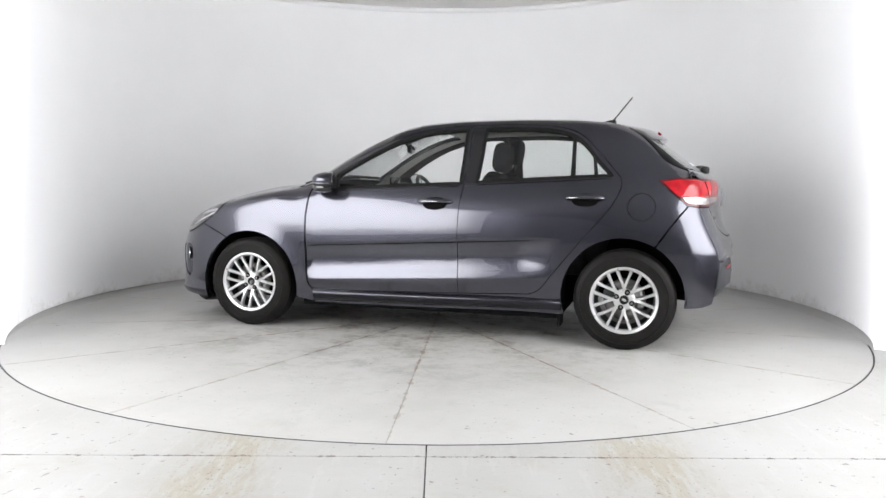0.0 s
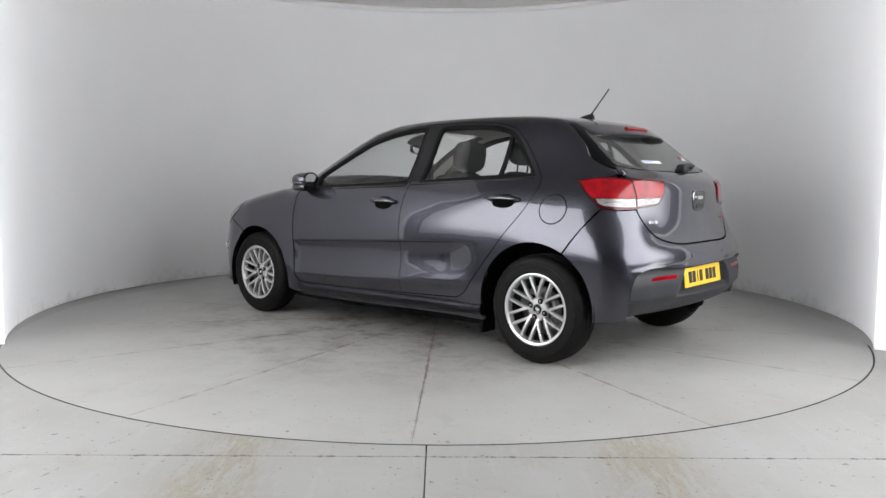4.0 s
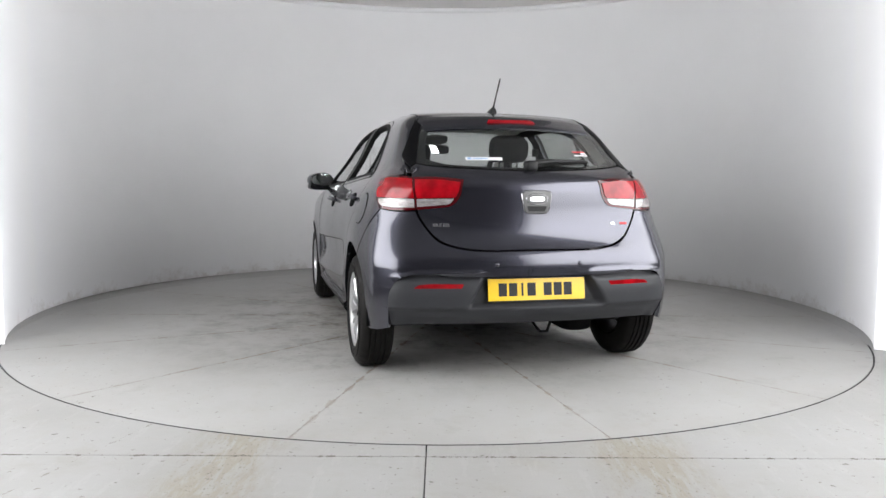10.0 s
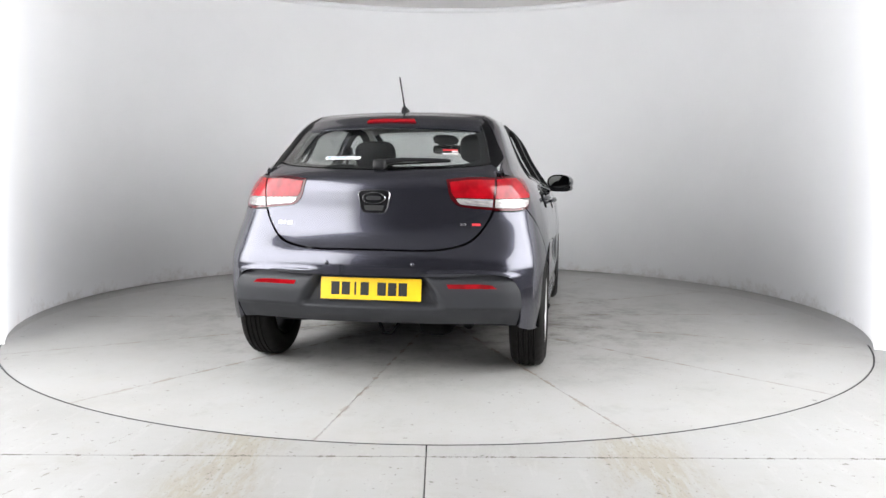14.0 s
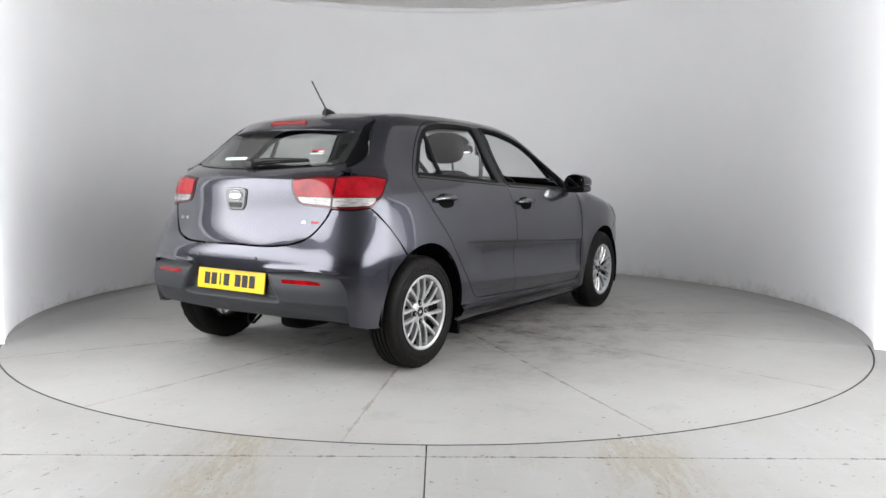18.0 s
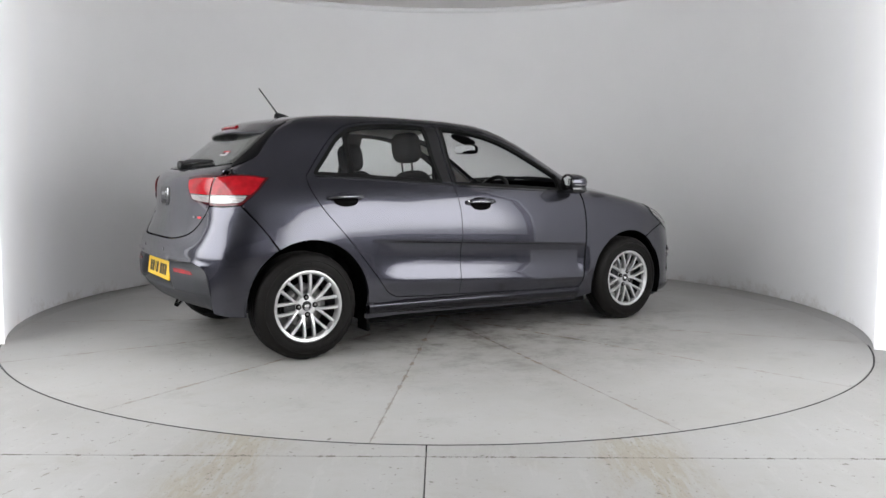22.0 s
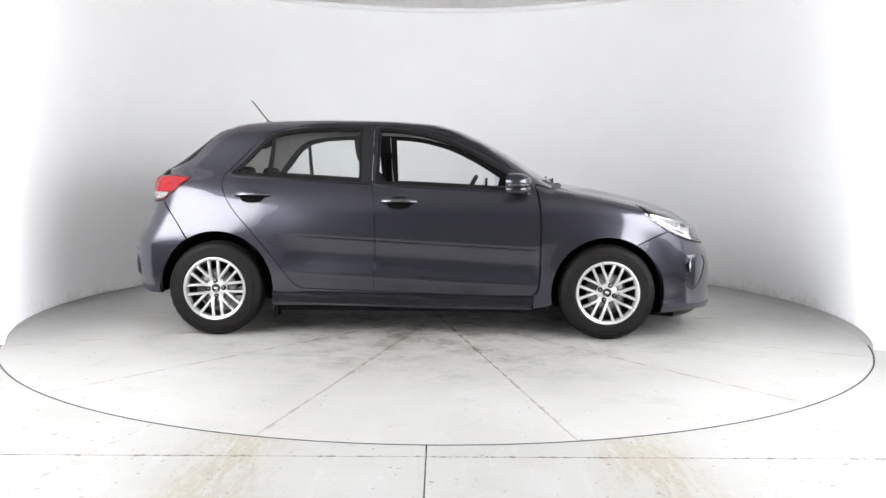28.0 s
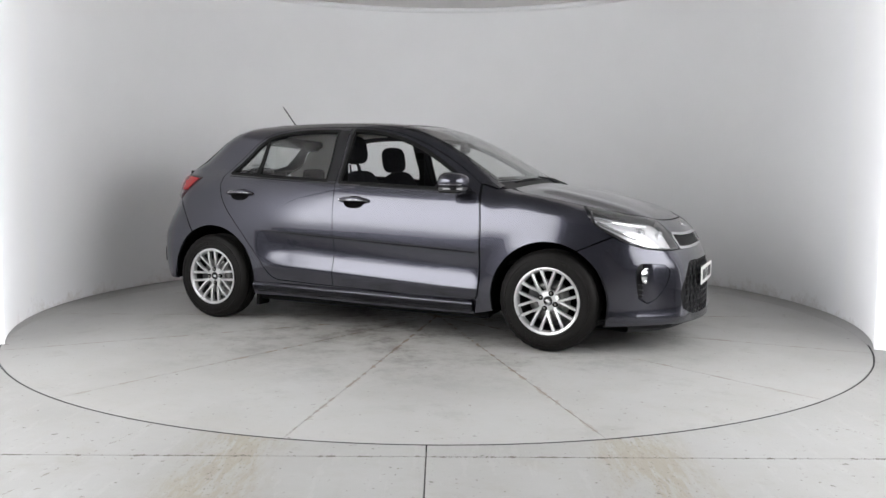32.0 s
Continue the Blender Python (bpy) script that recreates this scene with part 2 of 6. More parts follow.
DARK_GLASS = mat("tinted_glass", (0.70, 0.73, 0.71), 0.0, trans=1.0, ior=1.45)
CLEAR_LENS = mat("clear_lens", (0.95, 0.95, 0.95), 0.02, trans=1.0, ior=1.3)
RED_BACK = bump(vary(mat("red_reflector", (0.30, 0.003, 0.008), 0.16, 0.0, coat=0.35, spec=0.25), 14, 0.62, 1.12, 2.0), 60, 0.10, 0.003)
LAMP_RED = mat("red_lamp_plastic", (0.28, 0.003, 0.008), 0.14, coat=0.35, spec=0.25)
DEEP_RED = mat("dark_red_plastic", (0.055, 0.002, 0.004), 0.06, coat=0.2)
REFLECTOR = bump(vary(mat("ribbed_reflector", (0.42, 0.39, 0.39), 0.22, 0.6, coat=0.5), 26, 0.55, 1.1, 2.0, (1, 1, 5)), 45, 0.6, 0.006, stretch=(1, 1, 6))
AMBER = mat("amber_bulb", (0.75, 0.3, 0.03), 0.2)
CLOTH = bump(vary(mat("seat_cloth", (0.015, 0.015, 0.017), 0.95, spec=0.1), 30, 0.8, 1.2), 500, 0.4, 0.001)
TRIM = bump(mat("cabin_plastic", (0.022, 0.022, 0.024), 0.65, spec=0.2), 400, 0.15, 0.001)
PALE_TRIM = vary(mat("pale_headliner", (0.60, 0.59, 0.57), 0.9), 60, 0.93, 1.0)
YELLOW = mat("yellow_plate", (0.86, 0.55, 0.01), 0.35, coat=0.4)
PLATE_WHITE = mat("white_plate", (0.82, 0.82, 0.80), 0.35, coat=0.4)
INK = mat("black_ink", (0.01, 0.01, 0.01), 0.5)
WHITE_INK = mat("white_print", (0.8, 0.8, 0.82), 0.5)
RED_INK = mat("red_print", (0.55, 0.03, 0.04), 0.5)
BLUE_INK = mat("blue_print", (0.10, 0.30, 0.55), 0.5)
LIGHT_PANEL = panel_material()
WALL_ADDED_GLOW = glowing_wall_material()
HEAD_REFLECTOR = bump(mat("bright_reflector", (0.80, 0.80, 0.82), 0.25, 0.35, coat=0.6), 40, 0.3, 0.003, stretch=(1, 1, 4))
SATIN_CHROME = mat("satin_chrome", (0.34, 0.34, 0.35), 0.26, 1.0)
MIRROR_GLASS = mat("mirror_glass", (0.85, 0.86, 0.87), 0.02, 1.0)


# ---- mesh helpers ----
def part(name, data, material=None, parent=None, label=""):
    """Links a bmesh or a mesh as one object."""
    if isinstance(data, bmesh.types.BMesh):
        me = bpy.data.meshes.new(name)
        data.normal_update()
        data.to_mesh(me)
        data.free()
    else:
        me = data
    if material and not me.materials:
        for m in material if isinstance(material, (list, tuple)) else (material,):
            me.materials.append(m)
    ob = new(name, me)
    if parent:
        ob.parent = parent
    if label:
        ob["label"] = label
    return ob


def thing(name, label, category, group="", kind="", at=None):
    ob = new(name)
    ob.empty_display_size = 0.1
    if at is not None:
        ob.matrix_basis = at
    return tagged(ob, label, category, group, kind)


def smooth(bm, angle=0.6):
    for f in bm.faces:
        f.smooth = True
    for e in bm.edges:
        if len(e.link_faces) == 2 and e.calc_face_angle(0) > angle:
            e.smooth = False
    return bm


def box(bm, x0, x1, y0, y1, z0, z1, bevel=0.0, m=None, segments=2, mi=0):
    got = bmesh.ops.create_cube(bm, size=1.0)
    vs = got["verts"]
    bmesh.ops.scale(bm, vec=(x1 - x0, y1 - y0, z1 - z0), verts=vs)
    bmesh.ops.translate(bm, vec=((x0 + x1) / 2, (y0 + y1) / 2, (z0 + z1) / 2), verts=vs)
    fs = list({f for v in vs for f in v.link_faces})
    if bevel:
        es = list({e for v in vs for e in v.link_edges})
        r = bmesh.ops.bevel(bm, geom=es, offset=bevel, segments=segments, profile=0.5, affect="EDGES", clamp_overlap=True)
        fs = list({f for f in fs if f.is_valid} | set(r["faces"]))
        vs = list({v for f in fs for v in f.verts})
    for f in fs:
        f.material_index = mi
    if m is not None:
        bmesh.ops.transform(bm, matrix=m, verts=vs)
    return vs


def lathe(bm, profile, n=48, m=None, close=False, mi=0, axis="y"):
    """Revolves (radius, height) pairs round the y axis (or z)."""
    rings = []
    for r, h in profile:
        ring = []
        for i in range(n):
            a = 2 * math.pi * i / n
            p = Vector((r * math.cos(a), h, r * math.sin(a))) if axis == "y" else Vector((r * math.cos(a), r * math.sin(a), h))
            ring.append(bm.verts.new(m @ p if m else p))
        rings.append(ring)
    pairs = list(zip(rings, rings[1:])) + ([(rings[-1], rings[0])] if close else [])
    for a, b in pairs:
        for i in range(n):
            f = bm.faces.new((a[i], a[(i + 1) % n], b[(i + 1) % n], b[i]))
            f.material_index = mi
    return rings


def tube(bm, pts, radius, n=8, mi=0, caps=True):
    """A round bar along a run of points; radius may be a list."""
    pts = [Vector(p) for p in pts]
    rad = radius if isinstance(radius, (list, tuple)) else [radius] * len(pts)
    rings = []
    side = None
    for i, p in enumerate(pts):
        d = (pts[min(i + 1, len(pts) - 1)] - pts[max(i - 1, 0)]).normalized()
        if side is None:
            side = d.orthogonal().normalized()
        side = (side - d * side.dot(d)).normalized()
        other = d.cross(side)
        rings.append([bm.verts.new(p + (side * math.cos(2 * math.pi * k / n) + other * math.sin(2 * math.pi * k / n)) * rad[i]) for k in range(n)])
    for a, b in zip(rings, rings[1:]):
        for k in range(n):
            bm.faces.new((a[k], a[(k + 1) % n], b[(k + 1) % n], b[k])).material_index = mi
    if caps:
        bm.faces.new(rings[0][::-1]).material_index = mi
        bm.faces.new(rings[-1]).material_index = mi
    return rings


def puff(bm, size, e1=0.5, e2=0.5, m=None, nu=24, nv=16):
    """A soft cushion: a superellipsoid of the given half sizes."""
    def sg(v, e):
        return math.copysign(abs(v) ** e, v)
    rows = []
    for j in range(1, nv):
        v = -math.pi / 2 + math.pi * j / nv
        row = []
        for i in range(nu):
            u = 2 * math.pi * i / nu
            p = Vector((size[0] * sg(math.cos(v), e1) * sg(math.cos(u), e2), size[1] * sg(math.cos(v), e1) * sg(math.sin(u), e2), size[2] * sg(math.sin(v), e1)))
            row.append(bm.verts.new(m @ p if m else p))
        rows.append(row)
    lo, hi = Vector((0, 0, -size[2])), Vector((0, 0, size[2]))
    lo, hi = bm.verts.new(m @ lo if m else lo), bm.verts.new(m @ hi if m else hi)
    for a, b in zip(rows, rows[1:]):
        for i in range(nu):
            bm.faces.new((a[i], a[(i + 1) % nu], b[(i + 1) % nu], b[i]))
    for i in range(nu):
        bm.faces.new((lo, rows[0][(i + 1) % nu], rows[0][i]))
        bm.faces.new((hi, rows[-1][i], rows[-1][(i + 1) % nu]))
    return bm


def prism(bm, outline, h0, h1, m, bevel=0.0, mi=0):
    """Extrudes a 2D outline (x, y) from height h0 to h1, then places it by m."""
    lo = [bm.verts.new(m @ Vector((x, y, h0))) for x, y in outline]
    if bevel:
        c = Vector((sum(p[0] for p in outline) / len(outline), sum(p[1] for p in outline) / len(outline)))
        mid = [bm.verts.new(m @ Vector((x, y, h1 - bevel))) for x, y in outline]
        ins = []
        for x, y in outline:
            d = c - Vector((x, y))
            d = d.normalized() * min(bevel, d.length * 0.5)
            ins.append(bm.verts.new(m @ Vector((x + d.x, y + d.y, h1))))
        rings = [lo, mid, ins]
    else:
        rings = [lo, [bm.verts.new(m @ Vector((x, y, h1))) for x, y in outline]]
    n = len(outline)
    for a, b in zip(rings, rings[1:]):
        for i in range(n):
            bm.faces.new((a[i], a[(i + 1) % n], b[(i + 1) % n], b[i])).material_index = mi
    bm.faces.new(rings[0][::-1]).material_index = mi
    bm.faces.new(rings[-1]).material_index = mi
    return bm


def ellipse(rx, ry, n=32, cx=0.0, cy=0.0, e=1.0):
    out = []
    for i in range(n):
        a = 2 * math.pi * i / n
        c, s = math.cos(a), math.sin(a)
        out.append((cx + rx * math.copysign(abs(c) ** e, c), cy + ry * math.copysign(abs(s) ** e, s)))
    return out


# ---- the booth ----
WALL_R, WALL_TOP, TABLE_R = 3.08, 2.967, 2.935
WALL_C = (0.02, 0.33)
WALL_END = -29.0


def sheet(bm, outline, z0, z1, mi=0):
    lo = [bm.verts.new((x, y, z0)) for x, y in outline]
    hi = [bm.verts.new((x, y, z1)) for x, y in outline]
    n = len(outline)
    for i in range(n):
        bm.faces.new((lo[i], lo[(i + 1) % n], hi[(i + 1) % n], hi[i])).material_index = mi
    bm.faces.new(lo[::-1]).material_index = mi
    bm.faces.new(hi).material_index = mi


def arc(r, a0, a1, n):
    return [(r * math.cos(radians(a0 + (a1 - a0) * i / n)), r * math.sin(radians(a0 + (a1 - a0) * i / n))) for i in range(n + 1)]


def warc(r, a0, a1, n):
    return [(x + WALL_C[0], y + WALL_C[1]) for x, y in arc(r, a0, a1, n)]


def booth():
    # sub-floor below everything
    bm = bmesh.new()
    sheet(bm, [(-4.5, -9.5), (4.5, -9.5), (4.5, 4.1), (-4.5, 4.1)], -0.20, -0.05)
    tagged(part("ground", bm, GAP), "dark sub-floor in the pit below the turntable", "floor", kind="structure")

    # fixed concrete floor round the turntable: slabs cut by a joint
    floor = thing("floor", "pale stained concrete floor slabs round the turntable", "floor", kind="structure")
    R = TABLE_R + 0.0025
    front = TABLE_R + 0.011
    def slab(outline):
        b = bmesh.new()
        sheet(b, outline, -0.05, 0.0)
        part("slab", b, CONCRETE_OUT, floor)
    # ring pieces between the table and the outer rim, then front slabs
    big = 4.4
    yj = -3.070
    def ring_piece(r, a0, a1, out):
        inner = arc(r, a0, a1, 60)
        slab(out + inner[::-1])
    # the front edge is trimmed with steel, the apron behind is butted to the table
    ya = -front * math.sin(radians(20))
    ring_piece(front, -90.75, -20, [(-0.0386, yj), (big, yj), (big, ya)])
    ring_piece(R, -20, 200, [(big, ya), (big, 4.0), (-big, 4.0), (-big, ya)])
    ring_piece(front, 200, 269.15, [(-big, ya), (-big, yj), (-0.0434, yj)])
    bm = bmesh.new()
    for k, (r, z) in enumerate(((TABLE_R + 0.0035, -0.03), (TABLE_R + 0.0035, 0.0012), (front - 0.001, 0.0012), (front - 0.001, -0.03))):
        for x, y in arc(r, -160, -20, 120):
            bm.verts.new((x, y, z))
    bm.verts.ensure_lookup_table()
    n = 121
    for k in range(4):
        for i in range(n - 1):
            p, q = k * n, ((k + 1) % 4) * n
            bm.faces.new((bm.verts[p + i], bm.verts[q + i], bm.verts[q + i + 1], bm.verts[p + i + 1]))
    bmesh.ops.recalc_face_normals(bm, faces=bm.faces)
    part("edge_trim", bm, STEEL_RIM, floor, "thin dark steel edging round the turntable")
    g = 0.004
    slab([(-0.039, -5.2), (big, -5.2), (big, yj - g), (-0.039, yj - g)])
    slab([(-big, -5.2), (-0.044, -5.2), (-0.044, yj - g), (-big, yj - g)])
    slab([(-big, -9.4), (big, -9.4), (big, -5.2 - g), (-big, -5.2 - g)])

    # curved white wall
    bm = bmesh.new()
    a0, a1, n = WALL_END, 180 - WALL_END, 144
    inner, outer = warc(WALL_R, a0, a1, n), warc(WALL_R + 0.10, a0, a1, n)
    prof = [(0, 0.007), (0, 0.02), (0, 1.0), (0, 2.0), (0, WALL_TOP)]
    rows = [[bm.verts.new((x, y, z)) for x, y in inner] for _, z in prof]
    back = [[bm.verts.new((x, y, z)) for x, y in outer] for z in (0.007, WALL_TOP)]
    for p, q in list(zip(rows, rows[1:])) + [(rows[-1], back[1]), (back[1], back[0]), (back[0], rows[0])]:
        for i in range(n):
            bm.faces.new((p[i], q[i], q[i + 1], p[i + 1]))
    for i in (0, n):
        bm.faces.new([r[i] for r in rows] + [back[1][i], back[0][i]])
    bmesh.ops.recalc_face_normals(bm, faces=bm.faces)
    smooth(bm, 0.5)
    tagged(part("wall_curved", bm, WALL_ADDED_GLOW), "plain white curved studio wall with a soft glow added at its ends", "wall", kind="structure")
    # thin lip along the top of the wall
    a0, a1 = WALL_END, 180 - WALL_END
    bm = bmesh.new()
    inner, outer = warc(WALL_R - 0.035, a0, a1, n), warc(WALL_R + 0.10, a0, a1, n)
    lo0 = [bm.verts.new((x, y, WALL_TOP + 0.002)) for x, y in inner]
    hi0 = [bm.verts.new((x, y, WALL_TOP + 0.055)) for x, y in inner]
    lo1 = [bm.verts.new((x, y, WALL_TOP + 0.002)) for x, y in outer]
    hi1 = [bm.verts.new((x, y, WALL_TOP + 0.055)) for x, y in outer]
    for p, q in ((lo0, hi0), (hi0, hi1), (hi1, lo1), (lo1, lo0)):
        for i in range(n):
            bm.faces.new((p[i], q[i], q[i + 1], p[i + 1]))
    smooth(bm, 0.5)
    tagged(part("trim", bm, WALL_WHITE), "white lip along the top of the curved wall", "trim", kind="structure")
    # ceiling
    bm = bmesh.new()
    sheet(bm, [(-4.6, -9.5), (4.6, -9.5), (4.6, 4.2), (-4.6, 4.2)], 3.027, 3.127)
    tagged(part("ceiling", bm, CEIL_GREY), "plain dark grey ceiling over the booth", "ceiling", kind="structure")
    # pale soffit along the wall; its unseen inner band is added to bounce light
    bm = bmesh.new()
    sheet(bm, warc(WALL_R + 0.10, -30.0, 210.0, 128) + warc(1.35, -30.0, 210.0, 96)[::-1], 3.0235, 3.0255)
    tagged(part("ceiling", bm, CEIL_WHITE), "pale plain soffit round the top of the booth, its unseen inner band added for bounce light", "ceiling", kind="structure")
    # dark room behind the camera
    for nm, o in (("wall_left", [(-4.6, -9.5), (-4.45, -9.5), (-4.45, 4.2), (-4.6, 4.2)]), ("wall_right", [(4.45, -9.5), (4.6, -9.5), (4.6, 4.2), (4.45, 4.2)]),
                  ("wall_south", [(-4.44, -9.6), (4.44, -9.6), (4.44, -9.45), (-4.44, -9.45)]), ("wall_north", [(-4.44, 4.05), (4.44, 4.05), (4.44, 4.2), (-4.44, 4.2)])):
        bm = bmesh.new()
        sheet(bm, o, -0.04, 3.025)
        tagged(part(nm, bm, ROOM_WALL), "plain grey wall outside the booth", "wall", kind="structure")
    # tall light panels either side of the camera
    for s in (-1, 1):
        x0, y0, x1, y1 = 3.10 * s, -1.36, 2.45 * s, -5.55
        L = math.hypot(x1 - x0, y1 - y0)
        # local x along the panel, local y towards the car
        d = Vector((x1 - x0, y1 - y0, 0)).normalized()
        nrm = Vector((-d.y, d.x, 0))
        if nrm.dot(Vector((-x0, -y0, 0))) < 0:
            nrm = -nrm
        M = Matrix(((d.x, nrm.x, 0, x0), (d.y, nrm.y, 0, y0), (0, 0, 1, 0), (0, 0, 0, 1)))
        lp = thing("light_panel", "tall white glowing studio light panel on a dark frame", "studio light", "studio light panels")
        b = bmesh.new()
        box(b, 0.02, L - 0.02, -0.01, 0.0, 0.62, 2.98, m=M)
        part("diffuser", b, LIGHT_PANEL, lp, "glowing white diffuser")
        b = bmesh.new()
        box(b, 0, L, -0.16, -0.012, 0.59, 3.0, 0.01, m=M)
        part("housing", b, GREY_PLASTIC, lp)
        for u in (0.2, L - 0.2):
            b = bmesh.new()
            box(b, u - 0.03, u + 0.03, -0.13, -0.04, 0.0, 0.60, 0.005, m=M)
            part("leg", b, BLACK_PLASTIC, lp)


booth()


# ---- the turntable ----


def turntable():
    tt = thing("turntable", "round pale stained concrete turntable cut by radial joints", "turntable")
    n = 14
    step = 360 / n
    hub_r = 0.30
    gap = 0.004
    for i in range(n):
        a0, a1 = JOINT0 + i * step, JOINT0 + (i + 1) * step
        mid = radians((a0 + a1) / 2)
        off = Vector((math.cos(mid), math.sin(mid))) * (gap / 2 / math.sin(radians(step / 2)))
        pts = [(x, y) for x, y in arc(TABLE_R, a0 + 0.025, a1 - 0.025, 16)]
        pts += [(x, y) for x, y in arc(hub_r, a1 - 0.3, a0 + 0.3, 4)]
        b = bmesh.new()
        sheet(b, pts, -0.03, 0.0)
        part("slab", b, CONCRETE, tt)
    b = bmesh.new()
    sheet(b, arc(hub_r - 0.004, 0, 360 - 11.25, 31), -0.03, 0.0)
    part("hub_slab", b, CONCRETE, tt)
    b = bmesh.new()
    sheet(b, arc(TABLE_R - 0.006, 0, 360 - 3.75, 95), -0.045, -0.0025)
    part("joint_bed", b, JOINT, tt, "rust-brown dirt packed in the slab joints")
    return tt


TABLE = turntable()


# ---- the car's outer form: x forward, y to its left, z up, origin on the ground between the axles ----
def smooth_curve(pairs):
    """A monotone cubic through (x, y) pairs, held flat-sloped outside."""
    X = np.array([p[0] for p in pairs], float)
    Y = np.array([p[1] for p in pairs], float)
    h, d = np.diff(X), np.diff(Y) / np.diff(X)
    m = np.empty(len(X))
    m[0], m[-1] = d[0], d[-1]
    for i in range(1, len(X) - 1):
        m[i] = 0 if d[i - 1] * d[i] <= 0 else (h[i - 1] + h[i]) * 3 / ((2 * h[i] + h[i - 1]) / d[i - 1] + (h[i] + 2 * h[i - 1]) / d[i])

    def exact(x):
        i = np.clip(np.searchsorted(X, x) - 1, 0, len(X) - 2)
        t = np.clip((x - X[i]) / h[i], 0, 1)
        y = Y[i] * (1 + 2 * t) * (1 - t) ** 2 + h[i] * m[i] * t * (1 - t) ** 2 + Y[i + 1] * t * t * (3 - 2 * t) + h[i] * m[i + 1] * t * t * (t - 1)
        return y + np.where(x < X[0], (x - X[0]) * m[0], 0) + np.where(x > X[-1], (x - X[-1]) * m[-1], 0)

    tx = np.linspace(X[0] - 1.5, X[-1] + 1.5, 12001)
    ty = exact(tx)
    return lambda x: np.interp(x, tx, ty)


TOP_LINE = smooth_curve([(-2.0, 1.20), (-1.47, 1.368), (-1.36, 1.402), (-1.15, 1.434), (-0.90, 1.455), (-0.55, 1.462), (-0.2, 1.457), (0.08, 1.440), (0.26, 1.412),
                         (0.46, 1.336), (0.66, 1.231), (0.865, 1.108), (0.96, 1.052), (1.05, 1.022), (1.22, 0.996), (1.44, 0.951), (1.66, 0.895), (1.86, 0.833), (1.96, 0.795), (2.04, 0.742), (2.12, 0.64)])
WIDTH = smooth_curve([(-2.1, 0.735), (-1.9, 0.789), (-1.6, 0.844), (-1.3, 0.862), (-1.0, 0.858), (-0.5, 0.858), (0.2, 0.8625), (0.8, 0.855), (1.1, 0.856), (1.35, 0.853), (1.6, 0.825), (1.85, 0.765), (2.12, 0.66)])
SIDE_IN = smooth_curve([(0.10, 0.10), (0.19, 0.050), (0.25, 0.034), (0.30, 0.024), (0.335, 0.014), (0.368, 0.004), (0.386, 0.002), (0.42, 0.0075), (0.45, 0.0160), (0.49, 0.0240), (0.53, 0.0270), (0.58, 0.0235), (0.604, 0.0195), (0.622, 0.0150), (0.631, 0.003), (0.642, 0.0), (0.72, 0.002), (0.80, 0.009), (0.90, 0.032), (0.97, 0.061),
                        (1.03, 0.097), (1.10, 0.142), (1.20, 0.200), (1.30, 0.247), (1.38, 0.292), (1.46, 0.350)])
SIDE_FLAT = smooth_curve([(0.10, 0.09), (0.20, 0.032), (0.30, 0.012), (0.45, 0.0), (0.62, 0.0), (0.72, 0.002), (0.80, 0.008), (0.90, 0.028), (0.97, 0.056),
                          (1.03, 0.094), (1.10, 0.147), (1.20, 0.203), (1.30, 0.249), (1.38, 0.294), (1.46, 0.352)])
REAR_LINE = smooth_curve([(0.10, -1.80), (0.24, -1.88), (0.30, -1.915), (0.36, -1.935), (0.50, -1.945), (0.62, -1.945), (0.67, -1.935), (0.71, -1.908), (0.76, -1.882), (0.82, -1.868), (0.90, -1.864), (0.98, -1.864), (1.04, -1.850), (1.075, -1.81),
                          (1.12, -1.722), (1.20, -1.607), (1.30, -1.478), (1.40, -1.35), (1.5, -1.22)])
REAR_CORNER = smooth_curve([(0.10, -1.80), (0.24, -1.88), (0.30, -1.915), (0.36, -1.932), (0.50, -1.942), (0.60, -1.938), (0.70, -1.920), (0.80, -1.895), (0.90, -1.874), (0.98, -1.862), (1.04, -1.846), (1.075, -1.81),
                            (1.12, -1.722), (1.20, -1.607), (1.30, -1.478), (1.40, -1.35), (1.5, -1.22)])
REAR_BOW = smooth_curve([(0.2, 0.15), (0.6, 0.16), (0.75, 0.22), (0.9, 0.28), (1.1, 0.27), (1.4, 0.20)])
FRONT_LINE = smooth_curve([(0.05, 2.02), (0.12, 2.07), (0.18, 2.115), (0.34, 2.118), (0.52, 2.112), (0.60, 2.09), (0.64, 2.075), (0.72, 2.058), (0.78, 2.03), (0.85, 1.97)])


def smax(a, b, k):
    h = np.maximum(k - np.abs(a - b), 0) / k
    return np.maximum(a, b) + h * h * k * 0.25


def step(x, a, b):
    t = np.minimum(np.maximum((x - a) / (b - a), 0), 1)
    return t * t * (3 - 2 * t)


